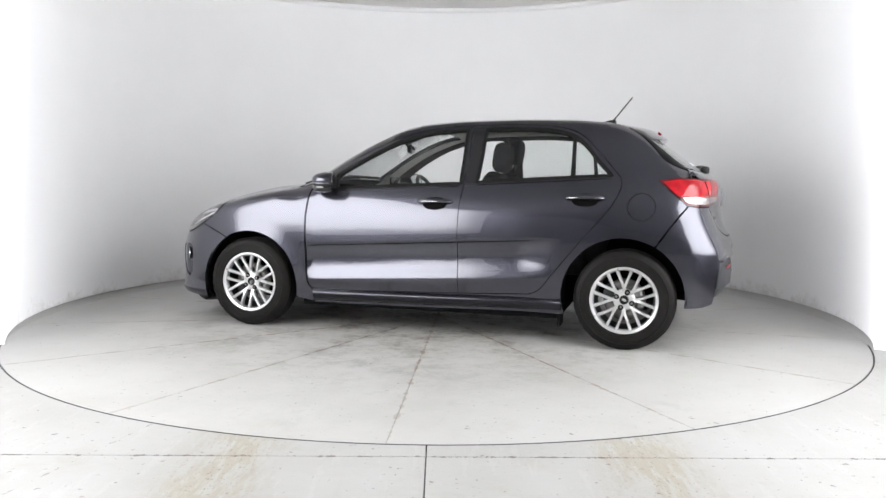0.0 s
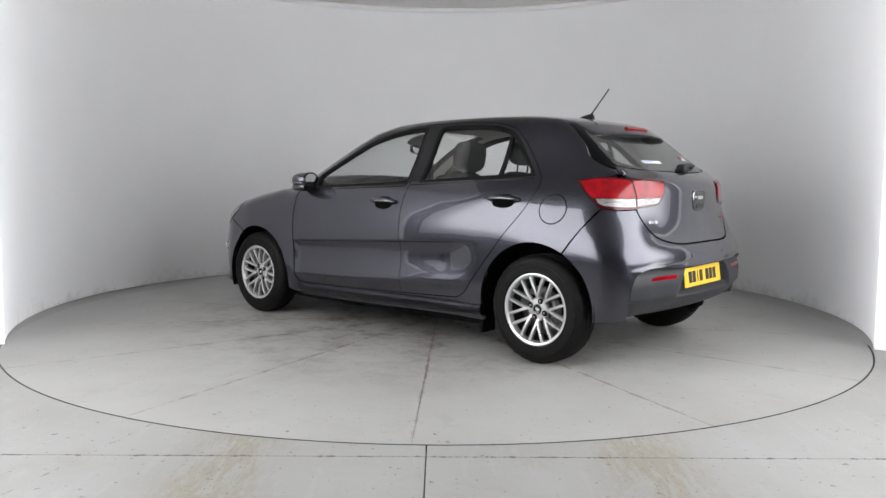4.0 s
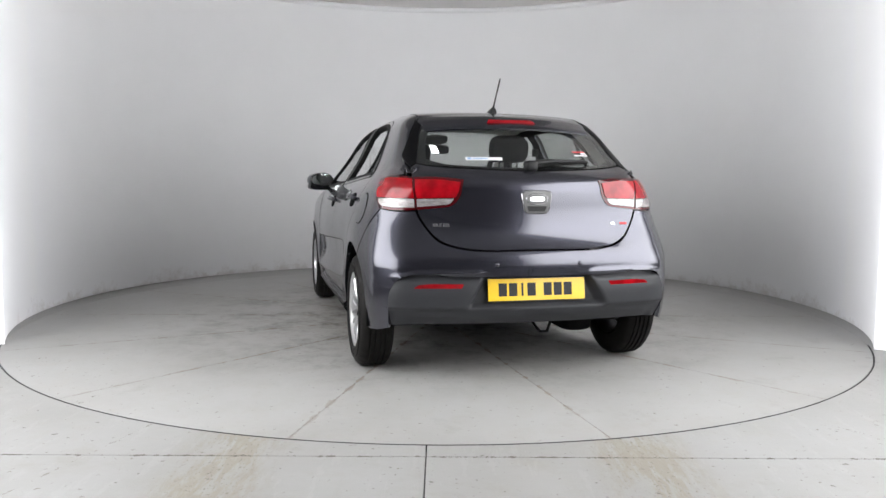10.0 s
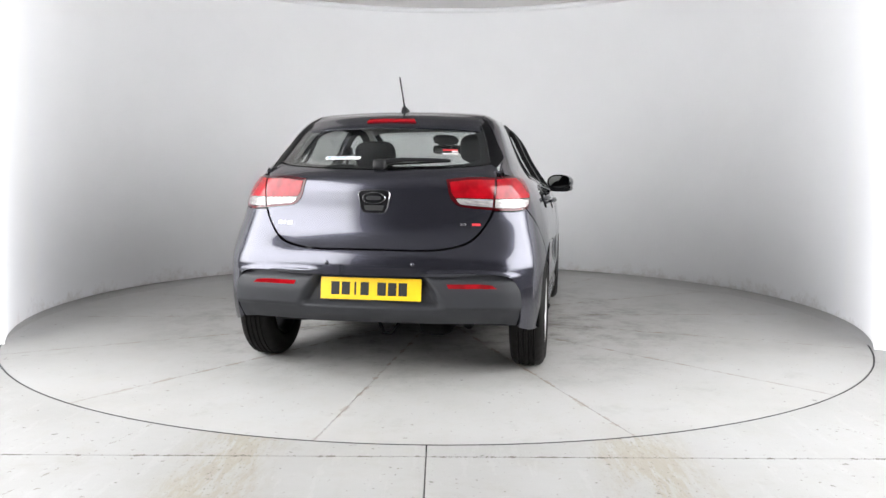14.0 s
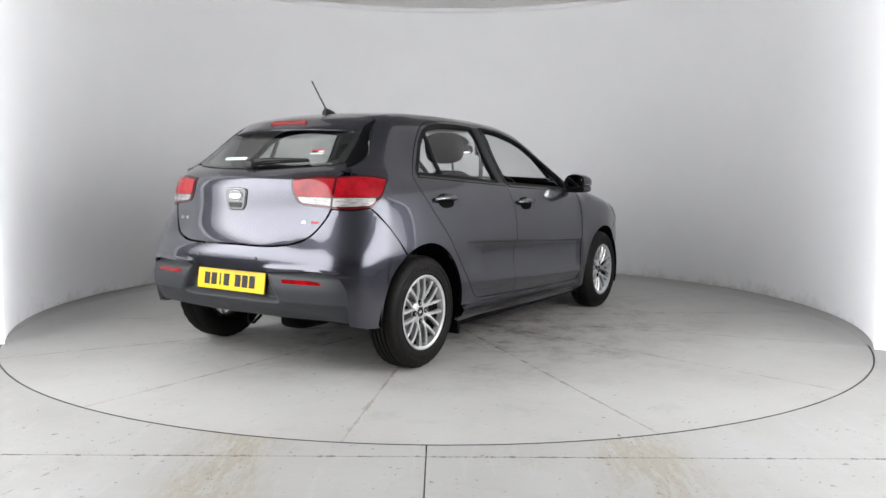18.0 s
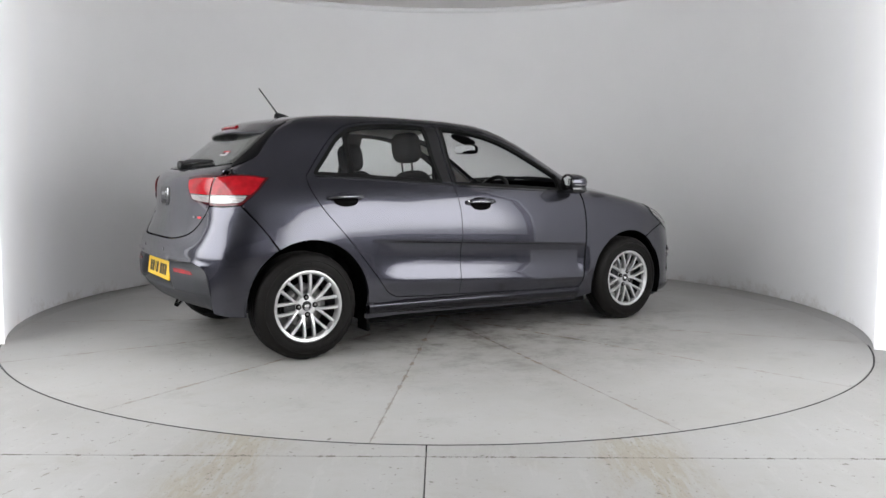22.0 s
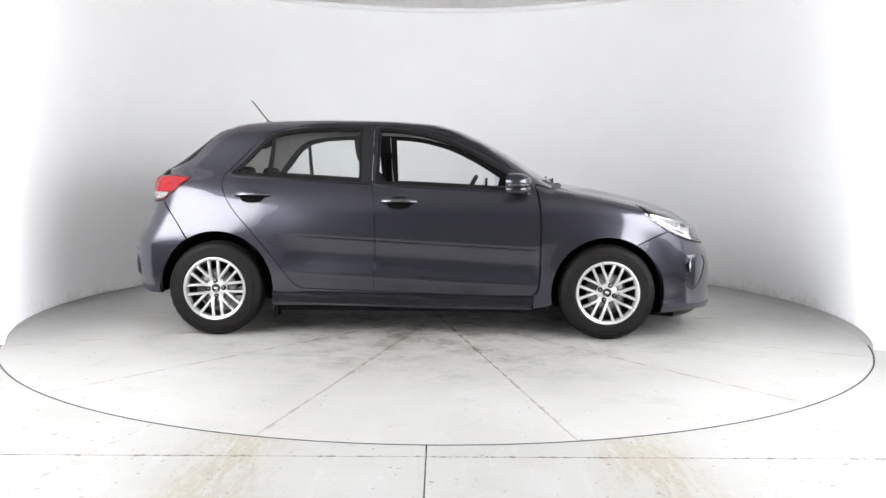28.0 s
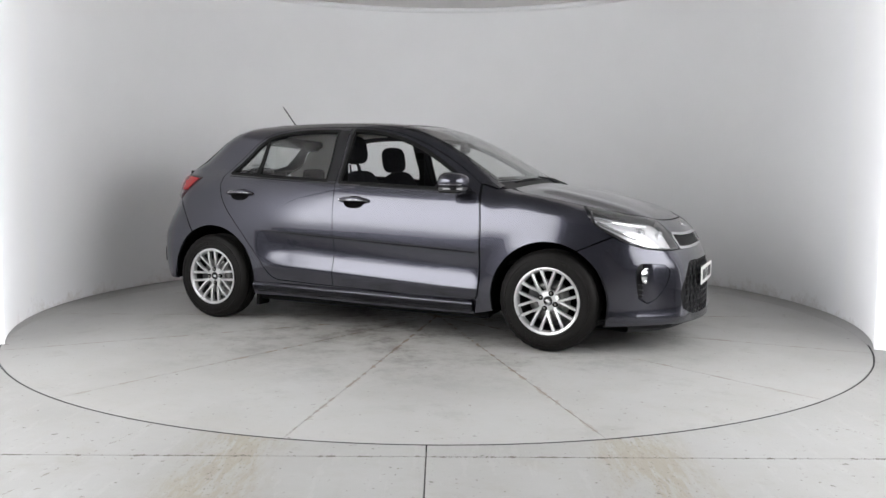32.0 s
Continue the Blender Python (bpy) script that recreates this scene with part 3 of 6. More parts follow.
def half_width(x, z):
    # doors carry the waist crease, the fenders are plain
    door = step(x, -0.92, -0.60) * (1 - step(x, 0.78, 0.90))
    tilt = 0.05 * x * (1 - step(z, 0.70, 0.95)) * step(z, 0.29, 0.38)
    inn = SIDE_IN(z + tilt) * door + SIDE_FLAT(z) * (1 - door)
    cab = step(z, 1.03, 1.3)
    taper = 0.004 * step(-x, 0.55, 1.5) + 0.010 * step(x, 0.2, 0.9)
    haunch = 0.010 * np.exp(-(((x + 1.32) / 0.30) ** 2)) * np.exp(-(((z - 0.70) / 0.13) ** 2)) + 0.005 * np.exp(-(((x - 1.30) / 0.32) ** 2)) * np.exp(-(((z - 0.66) / 0.12) ** 2))
    # the quarters draw in above the wheel arch towards the tail
    quarter = 0.032 * step(-x, 0.98, 1.72) * step(z, 0.60, 0.86)
    return WIDTH(x) - inn - cab * taper + haunch - quarter


def top_height(x, y):
    bow = 0.16 * step(x, 0.0, 0.4)
    crown = 0.085 - 0.010 * step(x, 1.0, 1.4)
    ridge = 0.012 * np.exp(-(((y - 0.50) / 0.09) ** 2)) * step(x, 1.05, 1.25)
    return TOP_LINE(x + bow * y * y) - crown * y * y + ridge


def form(x, y, z):
    """Below 0 inside the body, 0 on its skin."""
    y = np.abs(y)
    side = y - half_width(x, z)
    top = z - top_height(x, y)
    # the bumper's shelf dies away towards the corners
    corner = step(y, 0.42, 0.74)
    rear = (REAR_LINE(z) * (1 - corner) + REAR_CORNER(z) * corner + REAR_BOW(z) * y * y - x) * (1 - 0.3 * step(z, 1.0, 1.15))
    front = x - (FRONT_LINE(z) - 0.30 * y * y)
    k_top = 0.115 - 0.050 * step(x, 0.9, 1.1) - 0.045 * step(-x, 0.8, 1.3)
    ends = np.maximum(rear, front)
    k_end = np.where(x > 0, 0.24, 0.165)
    return smax(smax(side, top, k_top), ends, k_end * np.where(z > 1.08, 0.6, 1.0))


def normal(P, e=3e-3):
    x, y, z = P.T
    g = np.stack([form(x + e, y, z) - form(x - e, y, z), form(x, y + e, z) - form(x, y - e, z), form(x, y, z + e) - form(x, y, z - e)], 1)
    return g / np.maximum(np.linalg.norm(g, axis=1), 1e-9)[:, None]


def cast(o, d, far=1.4):
    """First crossing of the skin along rays that begin inside."""
    lo, hi = np.zeros(len(o)), np.full(len(o), far)
    for _ in range(21):
        m = (lo + hi) / 2
        q = o + d * m[:, None]
        inside = form(q[:, 0], q[:, 1], q[:, 2]) < 0
        lo, hi = np.where(inside, m, lo), np.where(inside, hi, m)
    return o + d * lo[:, None]


AXIS_Z = 0.55


class Along:
    """Unrolls the skin round the car's long axis: (x, angle)."""
    def flat(self, P):
        return np.stack([P[:, 0], np.arctan2(P[:, 2] - AXIS_Z, P[:, 1]) * 0.75], 1)

    def skin(self, q):
        a = q[:, 1] / 0.75
        o = np.stack([q[:, 0], 0 * a, 0 * a + AXIS_Z], 1)
        return cast(o, np.stack([0 * a, np.cos(a), np.sin(a)], 1))


class Round:
    """Unrolls the skin round an upright axis at x = c: (angle, z)."""
    def __init__(self, c, sign):
        self.c, self.sign = c, sign

    def flat(self, P):
        return np.stack([np.arctan2(P[:, 1], (P[:, 0] - self.c) * self.sign) * 0.75, P[:, 2]], 1)

    def skin(self, q):
        a = q[:, 0] / 0.75
        o = np.stack([0 * a + self.c, 0 * a, q[:, 1]], 1)
        return cast(o, np.stack([np.cos(a) * self.sign, np.sin(a), 0 * a], 1))


ALONG, REAR, FRONT = Along(), Round(-1.05, -1), Round(1.0, 1)


def sp(x, z):
    """Skin point on the car's left side, seen from the side."""
    return cast(np.array([[x, 0.0, z]]), np.array([[0.0, 1.0, 0.0]]))[0]


def tp(x, y):
    """Skin point seen from above."""
    return cast(np.array([[x, y, 0.5]]), np.array([[0.0, 0.0, 1.0]]))[0]


def rp(y, z):
    """Skin point seen from behind."""
    return cast(np.array([[-1.05, y, z]]), np.array([[-1.0, 0.0, 0.0]]))[0]


def fp(y, z):
    """Skin point seen from the front."""
    return cast(np.array([[1.0, y, z]]), np.array([[1.0, 0.0, 0.0]]))[0]


# ---- panels cut from the skin ----
def run(pts, n=0, curved=True):
    """Samples a smooth run through 3D points (Catmull-Rom by chord length)."""
    P = np.array(pts, float)
    if len(P) == 2 or not curved:
        t = np.linspace(0, 1, max(2, n or 2))
        if len(P) == 2:
            return P[0] + (P[1] - P[0]) * t[:, None]
        return P
    s = np.concatenate([[0], np.cumsum(np.sqrt(np.linalg.norm(np.diff(P, axis=0), axis=1)))])
    n = n or 6 * len(P)
    q = np.linspace(0, s[-1], n)
    out = np.empty((n, 3))
    m = np.gradient(P, s, axis=0)
    i = np.clip(np.searchsorted(s, q) - 1, 0, len(P) - 2)
    h = (s[i + 1] - s[i])[:, None]
    t = ((q - s[i])[:, None]) / h
    out = P[i] * (1 + 2 * t) * (1 - t) ** 2 + h * m[i] * t * (1 - t) ** 2 + P[i + 1] * t * t * (3 - 2 * t) + h * m[i + 1] * t * t * (t - 1)
    return out


def outline(dom, runs, spacing=0.03):
    """Flat closed outline from runs of skin points; corners where runs meet."""
    pts = []
    for i, r in enumerate(runs):
        f = dom.flat(run(r))
        pts.append(f[:-1] if np.allclose(r[-1], runs[(i + 1) % len(runs)][0], atol=1e-6) else f)
    P = np.concatenate(pts)
    out = []
    for a, b in zip(P, np.roll(P, -1, axis=0)):
        d = np.linalg.norm(b - a)
        if d < 1e-5:
            continue
        k = max(1, int(math.ceil(d / spacing)))
        for j in range(k):
            out.append(a + (b - a) * j / k)
    return np.array(out)


def inside(poly, q):
    x, y = q[:, 0], q[:, 1]
    x0, y0 = poly[:, 0], poly[:, 1]
    x1, y1 = np.roll(x0, -1), np.roll(y0, -1)
    hit = np.zeros(len(q), bool)
    for a, b, c, d in zip(x0, y0, x1, y1):
        if b != d:
            hit ^= ((b > y) != (d > y)) & (x < (c - a) * (y - b) / (d - b) + a)
    return hit


def shift(poly, d):
    """Moves a flat outline outward (d > 0) or inward."""
    a, b = np.roll(poly, 1, axis=0), np.roll(poly, -1, axis=0)
    e1, e2 = poly - a, b - poly
    n1 = np.stack([e1[:, 1], -e1[:, 0]], 1) / np.maximum(np.linalg.norm(e1, axis=1), 1e-9)[:, None]
    n2 = np.stack([e2[:, 1], -e2[:, 0]], 1) / np.maximum(np.linalg.norm(e2, axis=1), 1e-9)[:, None]
    n = n1 + n2
    n /= np.maximum(np.linalg.norm(n, axis=1), 0.5)[:, None]
    x, y = poly.T
    area = np.sum(x * np.roll(y, -1) - np.roll(x, -1) * y)
    return poly + n * d * (1 if area > 0 else -1)


def near(poly, q, gap):
    """Which of q lie within gap of the outline."""
    bad = np.zeros(len(q), bool)
    for p in poly:
        bad |= ((q - p) ** 2).sum(1) < gap * gap
    return bad


def skin_mesh(name, dom, outer, holes=(), lift=0.0, thick=0.016, grid=0.03, flip=False, shape=None, extra=None):
    """A closed curved plate: the skin inside a flat outline, less holes, with turned-in edges and a back."""
    from mathutils.geometry import delaunay_2d_cdt
    loops = [outer, *holes]
    verts, edges = [], []
    for lp in loops:
        k = len(verts)
        verts += [Vector(p) for p in lp]
        edges += [(k + i, k + (i + 1) % len(lp)) for i in range(len(lp))]
    lo, hi = outer.min(0), outer.max(0)
    gx, gy = np.meshgrid(np.arange(lo[0], hi[0], grid), np.arange(lo[1], hi[1], grid))
    gx = gx + np.where(np.arange(gx.shape[0]) % 2, grid / 2, 0)[:, None]
    q = np.stack([gx.ravel(), gy.ravel()], 1)
    if extra is not None:
        e = dom.flat(extra)
        q = np.concatenate([q[~near(e, q, grid * 0.45)], e])
    keep = inside(outer, q)
    for h in holes:
        keep &= ~inside(h, q)
    q = q[keep]
    for lp in loops:
        if len(q):
            q = q[~near(lp, q, grid * (0.5 if extra is None else 0.22))]
    verts += [Vector(p) for p in q]
    res = delaunay_2d_cdt(verts, edges, [], 0, 1e-7)
    F = np.array([(v.x, v.y) for v in res[0]])
    T = np.array([t for t in res[2] if len(t) == 3])
    c = F[T].mean(1)
    ok = inside(outer, c)
    for h in holes:
        ok &= ~inside(h, c)
    T = T[ok]
    used = np.unique(T)
    back = np.full(len(F), -1)
    back[used] = np.arange(len(used))
    F, T = F[used], back[T]
    P = dom.skin(F)
    N = normal(P)
    L = lift + (shape(P) if shape else 0)
    P = P + N * (L[:, None] if np.ndim(L) else L)
    e1, e2 = P[T[:, 1]] - P[T[:, 0]], P[T[:, 2]] - P[T[:, 0]]
    if np.sum(np.cross(e1, e2) * N[T[:, 0]]) < 0:
        T = T[:, ::-1]
    n = len(P)
    B = P - N * thick
    count = {}
    for t in T.tolist():
        for a, b in ((t[0], t[1]), (t[1], t[2]), (t[2], t[0])):
            count[(a, b)] = 1
    rim = [(a, b) for a, b in count if (b, a) not in count]
    # own vertices for the turned-in edge, so that it shades as an edge
    ring = sorted({a for e in rim for a in e})
    idx = {v: i for i, v in enumerate(ring)}
    m = len(ring)
    V = np.concatenate([P, B, P[ring], B[ring]])
    out = np.zeros((m, 3))
    for a, b in rim:
        d = np.cross(P[b] - P[a], N[a])
        d /= max(np.linalg.norm(d), 1e-9)
        out[idx[a]] += d
        out[idx[b]] += d
    out /= np.maximum(np.linalg.norm(out, axis=1), 1e-9)[:, None]
    if shape:
        N2 = np.zeros_like(P)
        fn = np.cross(P[T[:, 1]] - P[T[:, 0]], P[T[:, 2]] - P[T[:, 0]])
        for k in range(3):
            np.add.at(N2, T[:, k], fn)
        N = N2 / np.maximum(np.linalg.norm(N2, axis=1), 1e-12)[:, None]
    NN = np.concatenate([N, -N, out, out])
    faces = T.tolist() + (T[:, ::-1] + n).tolist() + [(2 * n + idx[b], 2 * n + idx[a], 2 * n + m + idx[a], 2 * n + m + idx[b]) for a, b in rim]
    mats = [0] * len(T) + [1] * len(T) + [0] * len(rim)
    if flip:
        V = V * (1, -1, 1)
        NN = NN * (1, -1, 1)
        faces = [f[::-1] for f in faces]
    me = bpy.data.meshes.new(name)
    me.from_pydata(V.tolist(), [], faces)
    me.polygons.foreach_set("material_index", mats)
    me.polygons.foreach_set("use_smooth", [True] * len(faces))
    me.update()
    me.normals_split_custom_set_from_vertices(NN.tolist())
    return me


def panel(name, dom, outer, material, parent, holes=(), label="", flip=False, back=None, **kw):
    me = skin_mesh(name, dom, outer, holes, flip=flip, **kw)
    me.materials.append(material)
    me.materials.append(back or TRIM)
    return part(name, me, None, parent, label)


def arch(cx, cz, r, a0, a1, n=20, e=1.0):
    """Skin points along a wheel arch, by angle in degrees."""
    return [sp(cx + r * e * math.cos(radians(a0 + (a1 - a0) * i / n)), cz + r * math.sin(radians(a0 + (a1 - a0) * i / n))) for i in range(n + 1)]


SEAM = 0.0022
CAR = thing("car", "dark grey metallic five-door hatchback standing on the turntable", "car")

# seams on the left side, as (x, z)
DOOR_FRONT = [sp(x, z) for x, z in ((0.785, 0.280), (0.825, 0.312), (0.841, 0.40), (0.846, 0.60), (0.846, 0.77), (0.835, 0.89), (0.812, 1.015))]
DOOR_TOP_F = [sp(x, z) for x, z in ((0.812, 1.015), (0.66, 1.118), (0.48, 1.220), (0.28, 1.310), (0.08, 1.369), (-0.10, 1.396), (-0.262, 1.405))]
DOOR_MID = [sp(x, z) for x, z in ((-0.262, 1.405), (-0.256, 1.03), (-0.238, 0.88), (-0.230, 0.60), (-0.240, 0.306))]
DOOR_LOW_F = [sp(-0.240, 0.306), sp(0.25, 0.293), sp(0.785, 0.280)]
DOOR_TOP_R = [sp(x, z) for x, z in ((-0.262, 1.405), (-0.55, 1.407), (-0.78, 1.394), (-0.93, 1.361), (-1.03, 1.297), (-1.145, 1.175), (-1.250, 1.058))]
DOOR_BACK = [sp(x, z) for x, z in ((-1.250, 1.058), (-1.252, 0.998), (-1.190, 0.872), (-1.019, 0.668), (-0.838, 0.444), (-0.768, 0.356), (-0.705, 0.322))]
DOOR_LOW_R = [sp(-0.705, 0.322), sp(-0.45, 0.312), sp(-0.240, 0.306)]
WIN_F = [[sp(x, z) for x, z in ((-0.225, 1.018), (0.20, 1.000), (0.635, 0.978))], [sp(0.635, 0.978), sp(0.655, 1.066)],
         [sp(x, z) for x, z in ((0.655, 1.066), (0.46, 1.184), (0.25, 1.286), (0.05, 1.346), (-0.10, 1.369), (-0.222, 1.376))], [sp(-0.222, 1.376), sp(-0.225, 1.018)]]
WIN_R = [[sp(-0.338, 1.026), sp(-0.355, 1.376)], [sp(x, z) for x, z in ((-0.355, 1.376), (-0.58, 1.378), (-0.78, 1.364), (-0.92, 1.330), (-1.01, 1.268), (-1.105, 1.160), (-1.190, 1.074))],
         [sp(-1.190, 1.074), sp(-0.75, 1.052), sp(-0.338, 1.026)]]
DITCH = [(0.93, 0.63), (0.80, 0.606), (0.60, 0.575), (0.40, 0.552), (0.15, 0.535), (0.0, 0.508), (-0.2, 0.482), (-0.6, 0.476), (-1.0, 0.474), (-1.265, 0.482)]
HOOD_SIDE = [(0.985, 0.60), (1.08, 0.695), (1.20, 0.722), (1.35, 0.718), (1.47, 0.700), (1.60, 0.640), (1.72, 0.572), (1.80, 0.46), (1.86, 0.33), (1.895, 0.15), (1.90, 0.0)]
ARCH_F, ARCH_R = (1.285, 0.312, 0.360), (-1.275, 0.322, 0.372)


def mirror_pair(make):
    return [make(False, "left"), make(True, "right")]


def crease_rows(x0, x1):
    """Extra points that keep the waist crease and the lower fold crisp."""
    out = []
    for z in (0.662, 0.648, 0.641, 0.635, 0.630, 0.626, 0.621, 0.612, 0.600, 0.580, 0.490, 0.468, 0.450, 0.436, 0.423, 0.410, 0.398, 0.386, 0.374, 0.360, 0.342):
        for x in np.arange(x0, x1, 0.024):
            out.append((x, 0.0, z - 0.05 * x * float(step(np.array(z), 0.29, 0.38))))
    o = np.array(out)
    return cast(o, np.tile([[0.0, 1.0, 0.0]], (len(o), 1)))


CREASE_F, CREASE_R = crease_rows(-0.24, 0.86), crease_rows(-0.98, -0.22)


def flare(P):
    """The front wheel arch swells out towards its edge."""
    d = np.hypot(P[:, 0] - ARCH_F[0], P[:, 2] - ARCH_F[1]) - ARCH_F[2]
    return 0.006 * (1 - np.clip(d / 0.085, 0, 1)) ** 1.5 * (np.abs(P[:, 1]) > 0.6) * step(P[:, 2], 0.26, 0.42)


def body_side(flip, _):
    top = [tp(x, y) for x, y in DITCH]
    cpil = [top[-1], sp(-1.352, 1.325), sp(-1.430, 1.250), sp(-1.505, 1.165), rp(0.607, 1.075)]
    lamp = [rp(0.607, 1.075), sp(-1.60, 1.056), sp(-1.470, 1.045)]
    lamp2 = [sp(-1.470, 1.045), sp(-1.56, 0.965), sp(-1.645, 0.893)]
    split = [sp(-1.645, 0.893), sp(-1.55, 0.77), sp(-1.463, 0.644)]
    ar = arch(*ARCH_R, 120, -14)
    sill = [sp(-0.914, 0.205), sp(0.0, 0.196), sp(0.80, 0.190)]
    up = [sp(0.80, 0.190), sp(0.803, 0.278)]
    edge = [sp(0.803, 0.278), sp(0.829, 0.312), sp(0.845, 0.40), sp(0.850, 0.60), sp(0.850, 0.77), sp(0.839, 0.89), sp(0.818, 1.015), sp(0.93, 0.985)]
    base = [sp(0.93, 0.985), top[0]]
    split[-1] = ar[0]
    sill[0] = ar[-1]
    outer = outline(ALONG, [top, cpil, lamp, lamp2, split, ar, [ar[-1], sp(-0.914, 0.205)], [sp(-0.914, 0.205), sp(0.0, 0.196), sp(0.80, 0.190)], up, edge, base])
    hole = outline(ALONG, [DOOR_LOW_F, [p for p in DOOR_FRONT], DOOR_TOP_F, DOOR_TOP_R, DOOR_BACK, DOOR_LOW_R])
    side_ = panel("body_side", ALONG, outer, PAINT, CAR, [shift(hole, SEAM)], flip=flip, grid=0.032, thick=0.022, back=PALE_TRIM)
    panel("door_seal", ALONG, shift(hole, 0.010), SEAL, side_, [shift(hole, -0.010)], flip=flip, lift=-0.010, thick=0.010, grid=0.06, back=SEAL)
    return side_


def front_door(flip, side):
    runs = [DOOR_LOW_F, DOOR_FRONT, DOOR_TOP_F, DOOR_MID]
    outer = shift(outline(ALONG, runs), -SEAM)
    win = outline(ALONG, WIN_F)
    d = panel("front_door", ALONG, outer, PAINT, CAR, [win], flip=flip, grid=0.028, thick=0.030, extra=CREASE_F)
    panel("window_seal", ALONG, shift(win, 0.012), SEAL, d, [shift(win, -0.008)], flip=flip, lift=0.0025, thick=0.02, grid=0.05)
    # mirror foot plate
    tri = outline(ALONG, [[sp(0.640, 0.975), sp(0.775, 0.970)], [sp(0.775, 0.970), sp(0.66, 1.062)], [sp(0.66, 1.062), sp(0.640, 0.975)]])
    panel("corner_trim", ALONG, tri, BLACK_PLASTIC, d, flip=flip, lift=0.004, thick=0.01)
    if not flip:
        g = panel("door_window", ALONG, shift(win, 0.004), GLASS, d, flip=flip, lift=-0.012, thick=0.004, back=GLASS, grid=0.05, label="raised clear side window")
        g.visible_shadow = False
    else:
        low = outline(ALONG, [[sp(-0.215, 0.99), sp(0.62, 0.955)], [sp(0.62, 0.955), sp(0.64, 0.985)], [sp(0.64, 0.985), sp(0.2, 1.006), sp(-0.215, 1.024)], [sp(-0.215, 1.024), sp(-0.215, 0.99)]])
        g = panel("door_window", ALONG, low, GLASS, d, flip=flip, lift=-0.014, thick=0.004, back=GLASS, grid=0.05, label="side window wound down into the door")
        g.visible_shadow = False
    return d


def rear_door(flip, side):
    outer = shift(outline(ALONG, [DOOR_TOP_R, DOOR_BACK, DOOR_LOW_R, DOOR_MID[::-1]]), -SEAM)
    win = outline(ALONG, WIN_R)
    d = panel("rear_door", ALONG, outer, PAINT, CAR, [win], flip=flip, grid=0.028, thick=0.030, extra=CREASE_R)
    panel("window_seal", ALONG, shift(win, 0.012), SEAL, d, [shift(win, -0.008)], flip=flip, lift=0.0025, thick=0.02, grid=0.05)
    bar = outline(ALONG, [[sp(-0.930, 1.334), sp(-0.952, 1.323)], [sp(-0.952, 1.323), sp(-0.965, 1.055)], [sp(-0.965, 1.055), sp(-0.935, 1.055)], [sp(-0.935, 1.055), sp(-0.930, 1.334)]])
    panel("window_bar", ALONG, bar, SEAL, d, flip=flip, lift=0.0, thick=0.015)
    g = panel("door_window", ALONG, shift(win, 0.004), GLASS, d, flip=flip, lift=-0.012, thick=0.004, back=GLASS, grid=0.05)
    g.visible_shadow = False
    return d


def pillar_trim(flip, side):
    for name, o in (("pillar_trim", [[sp(-0.235, 1.375), sp(-0.250, 1.375)], [sp(-0.250, 1.375), sp(-0.246, 1.022)], [sp(-0.246, 1.022), sp(-0.236, 1.020)], [sp(-0.236, 1.020), sp(-0.235, 1.375)]]),
                    ("pillar_trim", [[sp(-0.264, 1.377), sp(-0.344, 1.377)], [sp(-0.344, 1.377), sp(-0.327, 1.026)], [sp(-0.327, 1.026), sp(-0.260, 1.023)], [sp(-0.260, 1.023), sp(-0.264, 1.377)]])):
        panel(name, ALONG, outline(ALONG, o), BLACK_PLASTIC, CAR, flip=flip, lift=0.003, thick=0.006)


def fender(flip, side):
    hood = [tp(x, y) for x, y in HOOD_SIDE[1:5]]
    ar = arch(*ARCH_F, 194, 60)
    runs = [[sp(0.807, 0.195), sp(0.807, 0.275)], [sp(0.807, 0.275), sp(0.833, 0.312), sp(0.849, 0.40), sp(0.854, 0.60), sp(0.854, 0.77), sp(0.843, 0.89), sp(0.825, 1.010)],
            [sp(0.825, 1.010), sp(0.93, 0.982), tp(0.985, 0.655)], [tp(0.985, 0.655)] + hood, [hood[-1], sp(1.56, 0.79), sp(1.672, 0.715)],
            [sp(1.672, 0.715), ar[-1]], ar[::-1], [ar[0], sp(0.807, 0.195)]]
    return panel("front_fender", ALONG, shift(outline(ALONG, runs), -SEAM), PAINT, CAR, flip=flip, grid=0.022, thick=0.02, back=UNDER, shape=flare)


def sill(flip):
    """A painted sill cover below the doors: a lit shoulder, a flat flank and a tucked foot."""
    bm = bmesh.new()
    prof = [(0.322, -0.040), (0.304, -0.033), (0.295, -0.025), (0.285, -0.014), (0.276, -0.004), (0.269, 0.001), (0.260, 0.003), (0.248, 0.000), (0.236, -0.006), (0.225, -0.014), (0.214, -0.026), (0.205, -0.045)]
    rows = []
    for i in range(49):
        t = i / 48
        x = -0.905 + 1.705 * t
        # the cover rises a little towards the rear wheel
        lift = 0.020 * (1 - t) - 0.004
        grow = 0.012 * (1 - min(t / 0.09, 1)) ** 2
        w = float(WIDTH(np.array(x))) - 0.006
        rows.append([bm.verts.new((x, (-1 if flip else 1) * (w + dy + grow), z + lift)) for z, dy in prof])
    for a, b in zip(rows, rows[1:]):
        for k in range(len(prof) - 1):
            bm.faces.new((a[k], a[k + 1], b[k + 1], b[k]))
    bmesh.ops.solidify(bm, geom=bm.faces[:], thickness=0.004)
    bmesh.ops.recalc_face_normals(bm, faces=bm.faces)
    part("sill_cover", smooth(bm, 0.9), PAINT, CAR)


for f in (False, True):
    side = "right" if f else "left"
    sill(f)
    body_side(f, side)
    front_door(f, side)
    rear_door(f, side)
    pillar_trim(f, side)
    fender(f, side)


